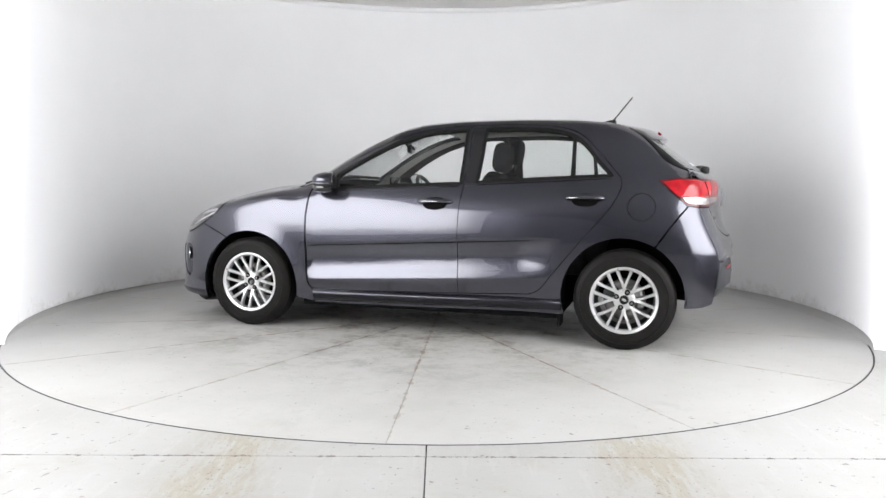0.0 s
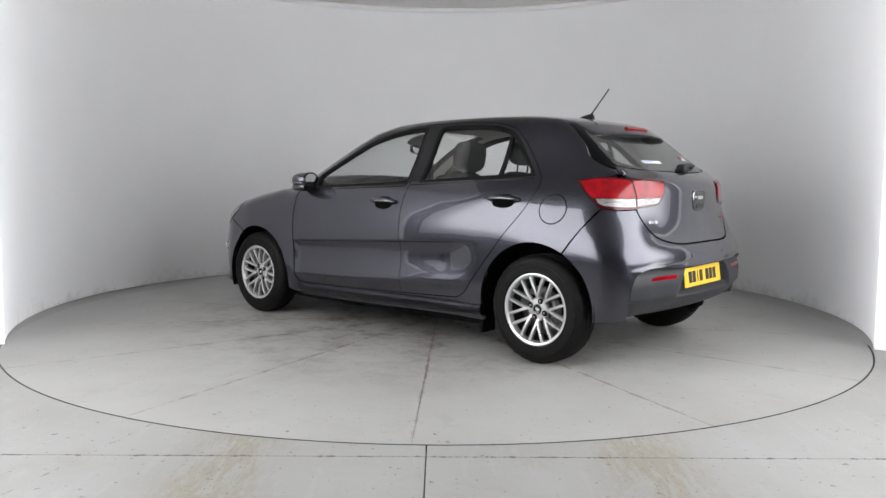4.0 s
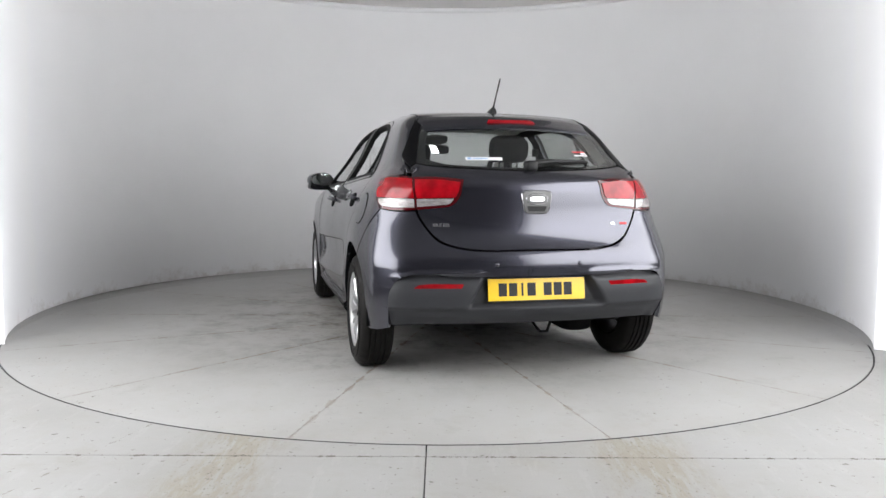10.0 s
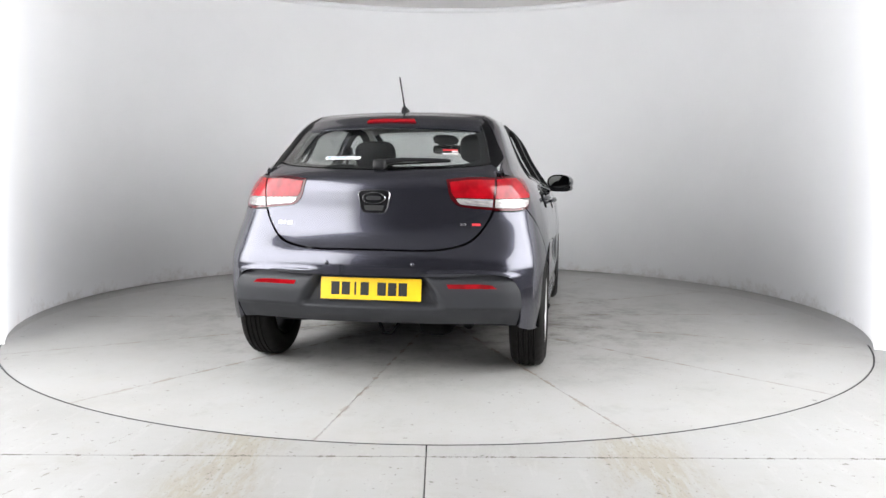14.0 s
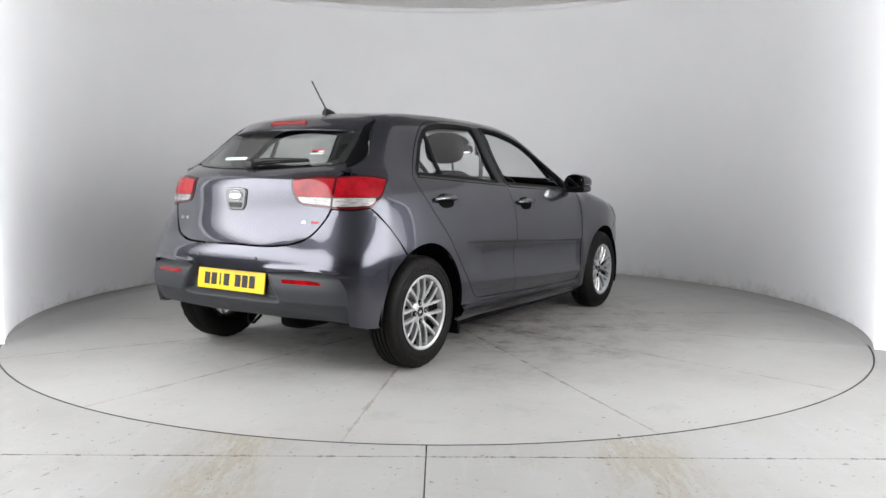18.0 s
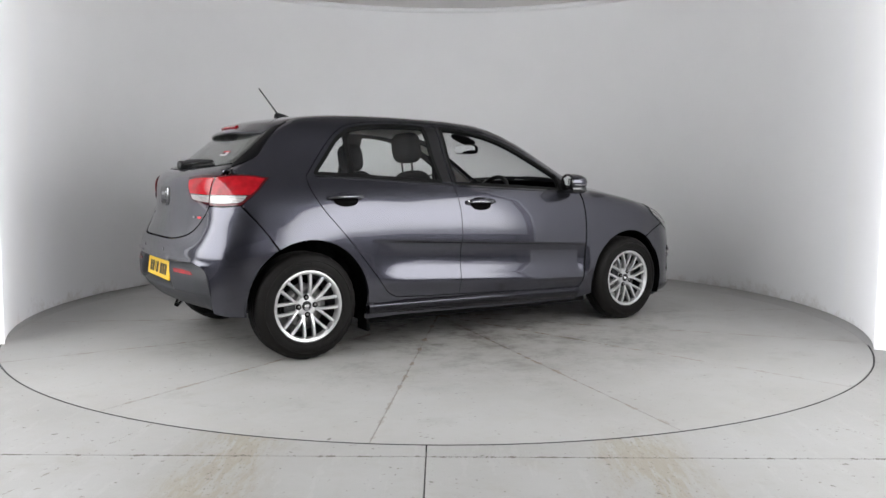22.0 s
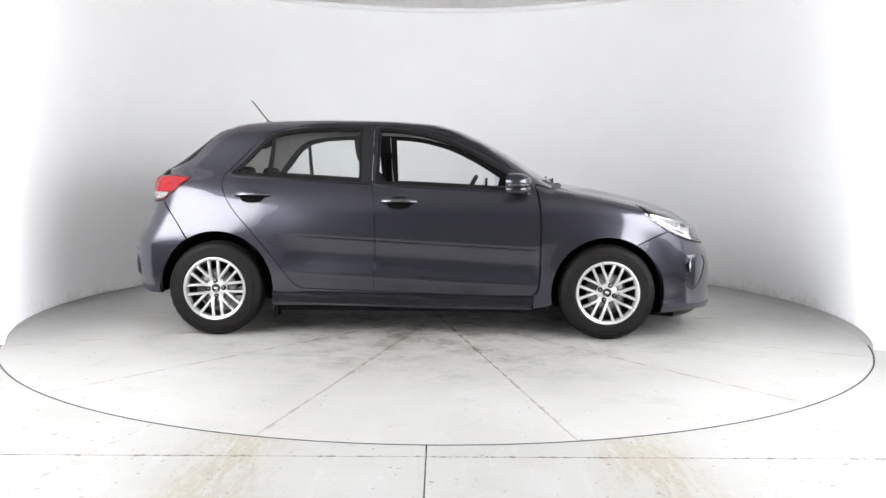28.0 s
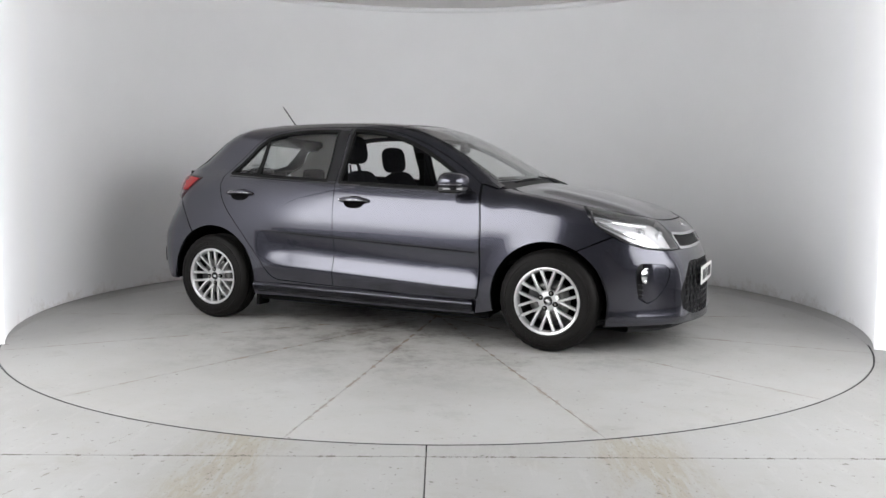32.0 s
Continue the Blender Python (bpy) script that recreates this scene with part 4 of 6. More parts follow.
def both(runs):
    """Closes a half outline given from the centre line back to it with its mirror image."""
    half = [np.array(p) for r in runs for p in run(r)]
    other = [p * (1, -1, 1) for p in half[::-1]]
    return half, other


def centred(dom, runs, spacing=0.03):
    half, other = both(runs)
    P = dom.flat(np.array(half + other))
    out = []
    for a, b in zip(P, np.roll(P, -1, axis=0)):
        d = np.linalg.norm(b - a)
        if d < 1e-5:
            continue
        k = max(1, int(math.ceil(d / spacing)))
        out += [a + (b - a) * j / k for j in range(k)]
    return np.array(out)


# roof, windscreen, bonnet: half outlines from the front centre to the rear centre
WS_TOP, WS_LOW = 0.215, 0.955
roof_half = [[tp(WS_TOP - 0.03, 0.0), tp(WS_TOP - 0.055, 0.30), tp(WS_TOP - 0.09, 0.528)], [tp(x, y) for x, y in ((WS_TOP - 0.09, 0.528), (0.0, 0.502), (-0.2, 0.476), (-0.6, 0.470), (-1.0, 0.468), (-1.295, 0.470))],
             [tp(-1.295, 0.470), tp(-1.315, 0.25), tp(-1.32, 0.0)]]
panel("roof", ALONG, centred(ALONG, roof_half), PAINT, CAR, grid=0.04, back=PALE_TRIM, thick=0.03)
ws_half = [[tp(WS_LOW, 0.0), tp(WS_LOW - 0.03, 0.35), tp(WS_LOW - 0.085, 0.602)], [tp(WS_LOW - 0.085, 0.602), tp(0.60, 0.567), tp(0.40, 0.545), tp(0.13, 0.530)], [tp(0.13, 0.530), tp(0.165, 0.30), tp(WS_TOP - 0.025, 0.0)]]
wso = centred(ALONG, ws_half)
ws = panel("windscreen", ALONG, wso, GLASS, CAR, lift=-0.003, thick=0.005, back=GLASS, grid=0.05, label="clear curved windscreen")
ws.visible_shadow = False
panel("black_edge", ALONG, shift(wso, -0.002), GLOSS_BLACK, ws, [shift(wso, -0.035)], lift=-0.0085, thick=0.003, grid=0.04)
hood_half = [[tp(1.90, 0.0), tp(1.895, 0.15), tp(1.86, 0.33), tp(1.80, 0.46), tp(1.72, 0.572)], [tp(1.72, 0.572), tp(1.60, 0.640), tp(1.47, 0.700)], [tp(1.47, 0.700), tp(1.35, 0.718), tp(1.20, 0.722), tp(1.08, 0.695), tp(0.99, 0.62)], [tp(0.99, 0.62), tp(1.03, 0.35), tp(1.055, 0.0)]]
panel("bonnet", ALONG, shift(centred(ALONG, hood_half), -SEAM), PAINT, CAR, grid=0.022, back=UNDER, thick=0.02)
cowl_half = [[tp(1.05, 0.0), tp(1.025, 0.35), tp(0.985, 0.62)], [tp(0.985, 0.62), tp(0.93, 0.628), tp(0.872, 0.603)], [tp(0.872, 0.603), tp(WS_LOW - 0.028, 0.35), tp(WS_LOW + 0.002, 0.0)]]
panel("cowl", ALONG, centred(ALONG, cowl_half), BLACK_PLASTIC, CAR, lift=-0.012, thick=0.01, grid=0.04)

# ---- tail: hatch, glass, lamps, bumper ----
gl_half = [[rp(0.0, 1.092), rp(0.30, 1.100), rp(0.50, 1.114), rp(0.568, 1.128)], [rp(0.568, 1.128), rp(0.526, 1.25), rp(0.482, 1.335)], [rp(0.482, 1.335), rp(0.30, 1.352), rp(0.0, 1.358)]]
glo = centred(REAR, gl_half)
ha_half = [[rp(y, z) for y, z in ((0.0, 0.694), (0.375, 0.702), (0.500, 0.745), (0.575, 0.840), (0.595, 0.90), (0.600, 1.0), (0.606, 1.07), (0.593, 1.124))], [rp(0.593, 1.124), rp(0.50, 1.108), rp(0.30, 1.094), rp(0.0, 1.086)]]
lamp_in = [[rp(0.6025, 1.052), rp(0.48, 1.052), rp(0.365, 1.041)], [rp(0.365, 1.041), rp(0.385, 0.96), rp(0.425, 0.912), rp(0.50, 0.897)], [rp(0.50, 0.897), rp(0.5985, 0.888)], [rp(0.5985, 0.888), rp(0.6025, 1.052)]]
lamp_out = [[rp(0.6060, 1.052), sp(-1.60, 1.058), sp(-1.472, 1.043)], [sp(-1.472, 1.043), sp(-1.56, 0.962), sp(-1.640, 0.893)], [sp(-1.640, 0.893), rp(0.70, 0.884), rp(0.602, 0.887)], [rp(0.602, 0.887), rp(0.6060, 1.052)]]
HATCH = panel("tailgate", REAR, centred(REAR, ha_half), PAINT, CAR, grid=0.028, thick=0.03)
rg = panel("rear_window", REAR, glo, DARK_GLASS, HATCH, lift=0.001, thick=0.005, back=DARK_GLASS, grid=0.04, label="dark tinted rear window")
rg.visible_shadow = False
clear_half = [[rp(0.0, 1.108), rp(0.30, 1.114), rp(0.44, 1.126), rp(0.515, 1.150)], [rp(0.515, 1.150), rp(0.490, 1.25), rp(0.452, 1.315)], [rp(0.452, 1.315), rp(0.2, 1.335), rp(0.0, 1.338)]]
panel("black_edge", REAR, shift(glo, 0.004), GLOSS_BLACK, HATCH, [centred(REAR, clear_half)], lift=-0.0055, thick=0.006, grid=0.03)
for f in (False, True):
    for nm, o, par in (("inner_tail_lamp", lamp_in, HATCH), ("outer_tail_lamp", lamp_out, CAR)):
        oo = outline(REAR, o)
        lamp = panel(nm, REAR, oo, DEEP_RED, par, flip=f, lift=0.0035, thick=0.012, grid=0.03, label="red and clear rear lamp")
        if par is CAR:
            # red field above a clear strip
            red = [[rp(0.609, 1.040), sp(-1.605, 1.047), sp(-1.497, 1.034)], [sp(-1.497, 1.034), sp(-1.562, 0.972), sp(-1.592, 0.947)], [sp(-1.592, 0.947), rp(0.70, 0.946), rp(0.608, 0.946)], [rp(0.608, 0.946), rp(0.609, 1.040)]]
            clr = [[rp(0.608, 0.942), rp(0.70, 0.942), sp(-1.612, 0.941)], [sp(-1.612, 0.941), sp(-1.630, 0.918), sp(-1.655, 0.904)], [sp(-1.655, 0.904), rp(0.70, 0.899), rp(0.607, 0.899)], [rp(0.607, 0.899), rp(0.608, 0.942)]]
        else:
            red = [[rp(0.598, 1.038), rp(0.48, 1.038), rp(0.382, 1.027)], [rp(0.382, 1.027), rp(0.395, 0.975), rp(0.410, 0.952)], [rp(0.410, 0.952), rp(0.596, 0.946)], [rp(0.596, 0.946), rp(0.598, 1.038)]]
            clr = [[rp(0.596, 0.942), rp(0.415, 0.947)], [rp(0.415, 0.947), rp(0.435, 0.921), rp(0.50, 0.911)], [rp(0.50, 0.911), rp(0.595, 0.902)], [rp(0.595, 0.902), rp(0.596, 0.942)]]
        panel("lamp_reflector", REAR, outline(REAR, red), RED_BACK, lamp, flip=f, lift=0.0075, thick=0.004, grid=0.03)
        panel("lamp_reflector", REAR, outline(REAR, clr), REFLECTOR, lamp, flip=f, lift=0.0080, thick=0.004, grid=0.03, label="clear reversing strip")
        if par is CAR:
            bm = bmesh.new()
            puff(bm, (0.006, 0.011, 0.011), 1.0, 1.0, Matrix.Translation(Vector(rp(0.70, 0.924)) * 1.0 + Vector((0.002, 0, 0))) if not f else Matrix.Translation(Vector((*rp(0.70, 0.924)[:1], -rp(0.70, 0.924)[1], 0.924)) + Vector((0.002, 0, 0))), 16, 8)
            part("indicator_bulb", smooth(bm, 1.0), AMBER, lamp, "amber indicator bulb")

# rear bumper: painted upper shell and grained lower valance
bu_up = [[rp(y, z) for y, z in ((0.0, 0.686), (0.377, 0.693), (0.508, 0.737), (0.584, 0.836), (0.604, 0.882))], [rp(0.604, 0.882), rp(0.70, 0.879), sp(-1.650, 0.889)], [sp(-1.650, 0.889), sp(-1.555, 0.768), sp(-1.468, 0.640)],
         arch(*ARCH_R, 121, 187, 12), [arch(*ARCH_R, 187, 188, 1)[0], sp(-1.74, 0.281), rp(0.742, 0.300)], [rp(0.742, 0.300), rp(0.748, 0.40), rp(0.738, 0.50), rp(0.70, 0.553), rp(0.64, 0.572)], [rp(0.64, 0.572), rp(0.55, 0.574), rp(0.42, 0.562), rp(0.28, 0.560), rp(0.0, 0.560)]]


def bumper_shape(P):
    y, z = np.abs(P[:, 1]), P[:, 2]
    line = 0.579 - 0.02 * step(y, 0.60, 0.70)
    return 0.010 * np.exp(-(((z - line) / 0.011) ** 2)) * step(y, 0.26, 0.34) * (1 - step(y, 0.68, 0.74)) * (P[:, 0] < -1.7)


LIP_ROWS = REAR.skin(np.array([(a, z) for z in (0.556, 0.562, 0.568, 0.574, 0.580, 0.586, 0.592, 0.600, 0.610) for a in np.arange(-0.66, 0.66, 0.02)]))
bumper = panel("rear_bumper", REAR, shift(centred(REAR, bu_up), -SEAM / 2), PAINT, CAR, grid=0.03, thick=0.02, back=UNDER, shape=bumper_shape, extra=LIP_ROWS)
bu_lo = [[rp(0.0, 0.561), rp(0.28, 0.561), rp(0.42, 0.563), rp(0.55, 0.575), rp(0.64, 0.573)], [rp(0.64, 0.573), rp(0.70, 0.554), rp(0.739, 0.50), rp(0.749, 0.40), rp(0.743, 0.300)], [rp(0.743, 0.300), rp(0.40, 0.292), rp(0.0, 0.290)]]


def valance(P):
    """Lower bumper: a plate recess in the middle, two raised pods beside it, the foot tucked in."""
    y, z = np.abs(P[:, 1]), P[:, 2]
    edge = 0.275 + 0.11 * np.clip((0.56 - z) / 0.20, 0, 1)
    recess = -(0.036 + 0.028 * step(z, 0.45, 0.56)) * (1 - step(y, edge - 0.012, edge + 0.012)) * step(z, 0.402, 0.418)
    out = step(y, edge + 0.004, edge + 0.03)
    pod = out * (0.012 * step(z, 0.392, 0.402) * (1 - step(z, 0.47, 0.56)) - 0.016 * step(z, 0.535, 0.56))
    foot = -np.clip(0.395 - z, 0, 1) * 0.45 * (1 - 0.4 * step(y, 0.66, 0.74))
    return recess + pod + foot - 0.004


val = panel("valance", REAR, centred(REAR, bu_lo), GREY_PLASTIC, bumper, grid=0.0115, thick=0.02, back=UNDER, shape=valance, label="grained grey plastic lower bumper")
for f in (False, True):
    ref = outline(REAR, [[rp(0.645, 0.497), rp(0.55, 0.493), rp(0.405, 0.494)], [rp(0.405, 0.494), rp(0.388, 0.526)], [rp(0.388, 0.526), rp(0.55, 0.527), rp(0.61, 0.522)], [rp(0.61, 0.522), rp(0.645, 0.497)]])
    panel("reflector", REAR, ref, RED_BACK, bumper, flip=f, lift=0.004, thick=0.01, grid=0.03, label="red bumper reflector")
    fl = ellipse(0.0785, 0.0785, 36)
    if not f:
        fo = ALONG.flat(np.array([sp(-1.378 + a, 0.882 + b) for a, b in fl]))
        panel("fuel_flap", ALONG, fo, PAINT, CAR, lift=0.0025, thick=0.006, grid=0.03)
        panel("flap_gap", ALONG, ALONG.flat(np.array([sp(-1.378 + a * 1.08, 0.882 + b * 1.08) for a, b in fl])), SEAL, CAR, lift=0.0008, thick=0.006, grid=0.04)

# front bumper and lamps
HL = [[fp(0.44, 0.632), fp(0.45, 0.70), tp(1.835, 0.405)], [tp(1.835, 0.405), tp(1.80, 0.463), tp(1.72, 0.574), tp(1.60, 0.642), tp(1.474, 0.701)], [tp(1.474, 0.701), sp(1.56, 0.785), sp(1.67, 0.722), sp(1.75, 0.680), sp(1.84, 0.648)], [sp(1.84, 0.648), fp(0.60, 0.632), fp(0.44, 0.632)]]
fb = [[tp(1.904, 0.0), tp(1.899, 0.15), tp(1.866, 0.33), tp(1.838, 0.40)], [tp(1.838, 0.40), fp(0.446, 0.70), fp(0.436, 0.629)], [fp(0.436, 0.629), fp(0.60, 0.628), sp(1.84, 0.644)], [sp(1.84, 0.644), sp(1.75, 0.676), sp(1.676, 0.712)], [sp(1.676, 0.712), arch(*ARCH_F, 59.4, 57, 1)[0]],
      arch(*ARCH_F, 59.4, -22, 14), [sp(1.62, 0.172), fp(0.70, 0.192), fp(0.45, 0.185), fp(0.0, 0.175)]]
gr_up = centred(FRONT, [[fp(0.0, 0.640), fp(0.30, 0.634), fp(0.425, 0.637)], [fp(0.425, 0.637), fp(0.44, 0.70), fp(0.42, 0.722)], [fp(0.42, 0.722), fp(0.28, 0.712), fp(0.0, 0.712)]])
gr_lo = centred(FRONT, [[fp(0.0, 0.225), fp(0.38, 0.235), fp(0.50, 0.275)], [fp(0.50, 0.275), fp(0.53, 0.37), fp(0.49, 0.46)], [fp(0.49, 0.46), fp(0.40, 0.545), fp(0.20, 0.555), fp(0.0, 0.555)]])
fog_h = [[sp(1.800, 0.523), sp(1.822, 0.558), fp(0.70, 0.560), fp(0.64, 0.548)], [fp(0.64, 0.548), fp(0.612, 0.51), fp(0.64, 0.42), fp(0.68, 0.355)], [fp(0.68, 0.355), fp(0.72, 0.318), sp(1.815, 0.35)], [sp(1.815, 0.35), sp(1.803, 0.43), sp(1.800, 0.523)]]
fog_l = outline(FRONT, fog_h)
fog_r = fog_l * (-1, 1)


def front_shape(P):
    y, z = np.abs(P[:, 1]), P[:, 2]
    lip = 0.02 * np.exp(-(((z - 0.225) / 0.03) ** 2)) * step(y, 0.35, 0.6)
    return lip + flare(P)


FB = panel("front_bumper", FRONT, shift(centred(FRONT, fb), -SEAM / 2), PAINT, CAR, [gr_up, gr_lo, fog_l, fog_r], grid=0.026, thick=0.025, back=UNDER, shape=front_shape)
panel("upper_grille", FRONT, shift(gr_up, 0.004), BLACK_PLASTIC, FB, lift=-0.022, thick=0.01, grid=0.04)
ring = shift(gr_up, 0.008)
panel("grille_surround", FRONT, ring, CHROME, FB, [shift(gr_up, -0.007)], lift=0.004, thick=0.02, grid=0.03, label="chrome grille surround")
panel("lower_grille", FRONT, shift(gr_lo, 0.006), BLACK_PLASTIC, FB, lift=-0.045, thick=0.01, grid=0.04)
for f in (False, True):
    panel("fog_recess", FRONT, shift(fog_l, 0.004), PAINT, FB, flip=f, thick=0.008, grid=0.012, back=UNDER, shape=lambda P: -0.004 - 0.034 * step(2.0 - P[:, 0], 0.09, 0.18))
    deep = outline(FRONT, [[sp(1.803, 0.523), sp(1.822, 0.552), fp(0.69, 0.553)], [fp(0.69, 0.553), fp(0.672, 0.50), fp(0.690, 0.42), fp(0.712, 0.355)], [fp(0.712, 0.355), sp(1.818, 0.352)], [sp(1.818, 0.352), sp(1.806, 0.43), sp(1.803, 0.523)]])
    panel("lamp_bezel", FRONT, deep, BLACK_PLASTIC, FB, flip=f, lift=-0.030, thick=0.01, grid=0.03)
    panel("recess_wall", FRONT, shift(fog_l, 0.001), PAINT, FB, [shift(fog_l, -0.004)], flip=f, lift=-0.004, thick=0.055, grid=0.04)
    ho = outline(FRONT, HL)
    hl = panel("headlamp", FRONT, shift(ho, -0.003), CLEAR_LENS, CAR, flip=f, lift=0.002, thick=0.004, back=CLEAR_LENS, grid=0.03, label="clear headlamp with bright reflectors")
    hl.visible_shadow = False
    panel("lamp_housing", FRONT, shift(ho, -0.002), HEAD_REFLECTOR, hl, flip=f, lift=-0.045, thick=0.006, grid=0.03)
    panel("lamp_rim", FRONT, shift(ho, -0.002), DARK_ALLOY, hl, [shift(ho, -0.012)], flip=f, lift=-0.004, thick=0.04, grid=0.04)


# ---- wheels ----
def make_wheel():
    """A wheel about the origin, its outer face towards +y, the tread centred on y = 0."""
    w = new("wheel")
    w["label"] = "silver multi-spoke alloy wheel with a black tyre"
    bm = bmesh.new()
    half = 0.0935
    prof = [(0.196, -half + 0.012), (0.212, -half + 0.002), (0.240, -half - 0.003), (0.270, -half + 0.001), (0.292, -half + 0.010), (0.304, -half + 0.022), (0.3095, -half + 0.033)]
    # ribs and grooves of the tread
    for c in (-0.040, -0.0135, 0.0135, 0.040):
        prof += [(0.3115, c - 0.006), (0.3035, c - 0.0045), (0.3035, c + 0.0045), (0.3115, c + 0.006)]
    prof += [(r, -h) for r, h in prof[6::-1]]
    rings = lathe(bm, prof, 96)
    # blocks on the shoulders
    for k, ring_ in enumerate(rings):
        if prof[k][0] in (0.304, 0.3095):
            for i, v in enumerate(ring_):
                if i % 3 == 0:
                    s = 0.985
                    v.co.x *= s
                    v.co.z *= s
    # raised bands on the side wall
    lathe(bm, [(0.214, half - 0.0005), (0.217, half + 0.0025), (0.222, half + 0.0025), (0.225, half + 0.001)], 96)
    lathe(bm, [(0.262, half + 0.0005), (0.264, half + 0.0035), (0.268, half + 0.003), (0.270, half - 0.001)], 96)
    # raised sidewall marking, as plain bars
    for a0 in (62, 242):
        for k in range(6):
            a = radians(a0 + k * 7.5)
            M = Matrix.Rotation(-a, 4, "Y") @ Matrix.Translation((0.243, half + 0.0025, 0))
            box(bm, -0.008, 0.008, -0.001, 0.0022, -0.010, 0.010, m=M)
    part("tyre", smooth(bm, 0.7), RUBBER, w)

    bm = bmesh.new()
    # flange and barrel
    lathe(bm, [(0.188, half - 0.016), (0.1905, half - 0.008), (0.201, half - 0.004), (0.2075, half - 0.005), (0.2095, half - 0.011), (0.203, half - 0.018)], 72)
    lathe(bm, [(0.190, half - 0.010), (0.184, half - 0.022), (0.182, half - 0.05)], 72)
    # spokes in eight pairs
    def spoke(a_rim, a_hub):
        p0 = Vector((0.056 * math.cos(a_hub), 0, 0.056 * math.sin(a_hub)))
        p1 = Vector((0.189 * math.cos(a_rim), 0, 0.189 * math.sin(a_rim)))
        d = p1 - p0
        u = d.normalized()
        v = Vector((-u.z, 0, u.x))
        secs = []
        for k in range(7):
            t = k / 6
            c = p0 + d * t
            y = half - 0.026 - 0.012 * (1 - t) ** 2 + 0.008 * t + 0.006 * math.sin(math.pi * t)
            wd = 0.0102 - 0.0018 * math.sin(math.pi * t)
            pts = [(-wd, -0.026), (-wd, -0.004), (-wd * 0.55, 0.001), (wd * 0.55, 0.001), (wd, -0.004), (wd, -0.026)]
            secs.append([bm.verts.new((c.x + v.x * a, y + b, c.z + v.z * a)) for a, b in pts])
        for a, b in zip(secs, secs[1:]):
            for i in range(6):
                bm.faces.new((a[i], a[(i + 1) % 6], b[(i + 1) % 6], b[i]))
        bm.faces.new(secs[-1])
    for i in range(8):
        c = radians(45 * i)
        for s in (-1, 1):
            spoke(c + s * radians(9.3), c + s * radians(29))
    # hub disc
    lathe(bm, [(0.0, half - 0.036), (0.028, half - 0.036), (0.031, half - 0.033), (0.056, half - 0.036), (0.067, half - 0.045), (0.067, half - 0.07)], 40)
    bmesh.ops.recalc_face_normals(bm, faces=bm.faces)
    rim = part("rim", smooth(bm, 0.5), ALLOY, w)
    bm = bmesh.new()
    lathe(bm, [(0.185, half - 0.03), (0.178, half - 0.07), (0.170, -half + 0.03), (0.19, -half + 0.012)], 48)
    part("barrel", smooth(bm, 0.6), DARK_ALLOY, w)
    bm = bmesh.new()
    lathe(bm, [(0.0, half - 0.0345), (0.022, half - 0.0345), (0.0265, half - 0.032), (0.028, half - 0.036)], 32)
    cap = part("centre_cap", smooth(bm, 0.6), GLOSS_BLACK, w, "black centre cap with a silver emblem")
    bm = bmesh.new()
    M = Matrix.Translation((0, half - 0.0345, 0)) @ Matrix.Rotation(radians(-90), 4, "X")
    prism(bm, ellipse(0.015, 0.0085, 24), 0.0, 0.0012, M)
    part("emblem", bm, CHROME, cap)
    for i in range(4):
        a = radians(90 * i)
        bm = bmesh.new()
        M = Matrix.Translation((0.050 * math.cos(a), 0, 0.050 * math.sin(a)))
        lathe(bm, [(0.0165, half - 0.040), (0.0162, half - 0.0325), (0.0, half - 0.0318)], 20, m=M)
        bo = part("bolt_well", smooth(bm, 0.5), UNDER, w)
        bm = bmesh.new()
        lathe(bm, [(0.0088, half - 0.034), (0.0085, half - 0.0295), (0.006, half - 0.028), (0.0, half - 0.0278)], 6, m=M)
        part("bolt", smooth(bm, 0.5), DISC, w)
    bm = bmesh.new()
    lathe(bm, [(0.05, 0.025), (0.128, 0.025), (0.128, 0.003), (0.05, 0.003)], 48, close=True)
    part("brake_disc", smooth(bm, 0.5), DISC, w)
    bm = bmesh.new()
    box(bm, 0.055, 0.135, -0.015, 0.045, -0.05, 0.05, 0.012)
    part("caliper", smooth(bm, 0.5), DARK_ALLOY, w)
    return w


WHEEL = make_wheel()
WHEEL.parent = CAR
TRACK = 0.7625
WHEEL.matrix_basis = pose(1.29, TRACK, 0.312, 0, 31, 0)
copy_thing(WHEEL, pose(-1.29, TRACK, 0.312, 0, -22, 0))
copy_thing(WHEEL, pose(1.29, -TRACK, 0.312, 0, -22.7, 180))
copy_thing(WHEEL, pose(-1.29, -TRACK, 0.312, 0, 4, 180))

# wheel housings and floor pan
for (cx, cz, r), lo_a, hi_a in ((ARCH_F, -21, 192), (ARCH_R, -13, 186)):
    for s in (-1, 1):
        bm = bmesh.new()
        n = 28
        rows = []
        for y in (0.835, 0.60, 0.52):
            rows.append([bm.verts.new((cx + (r + 0.012) * math.cos(radians(lo_a + (hi_a - lo_a) * i / n)), s * y, cz + (r + 0.012) * math.sin(radians(lo_a + (hi_a - lo_a) * i / n)))) for i in range(n + 1)])
        for a, b in zip(rows, rows[1:]):
            for i in range(n):
                bm.faces.new((a[i], a[i + 1], b[i + 1], b[i]))
        c = bm.verts.new((cx, s * 0.52, cz))
        for i in range(n):
            bm.faces.new((rows[-1][i], rows[-1][i + 1], c))
        part("wheel_housing", smooth(bm, 0.6), UNDER, CAR)
bm = bmesh.new()
box(bm, -0.90, 0.90, -0.80, 0.80, 0.175, 0.24, 0.02)
box(bm, -1.82, -0.90, -0.52, 0.52, 0.30, 0.36, 0.02)
box(bm, 0.90, 1.98, -0.52, 0.52, 0.165, 0.26, 0.02)
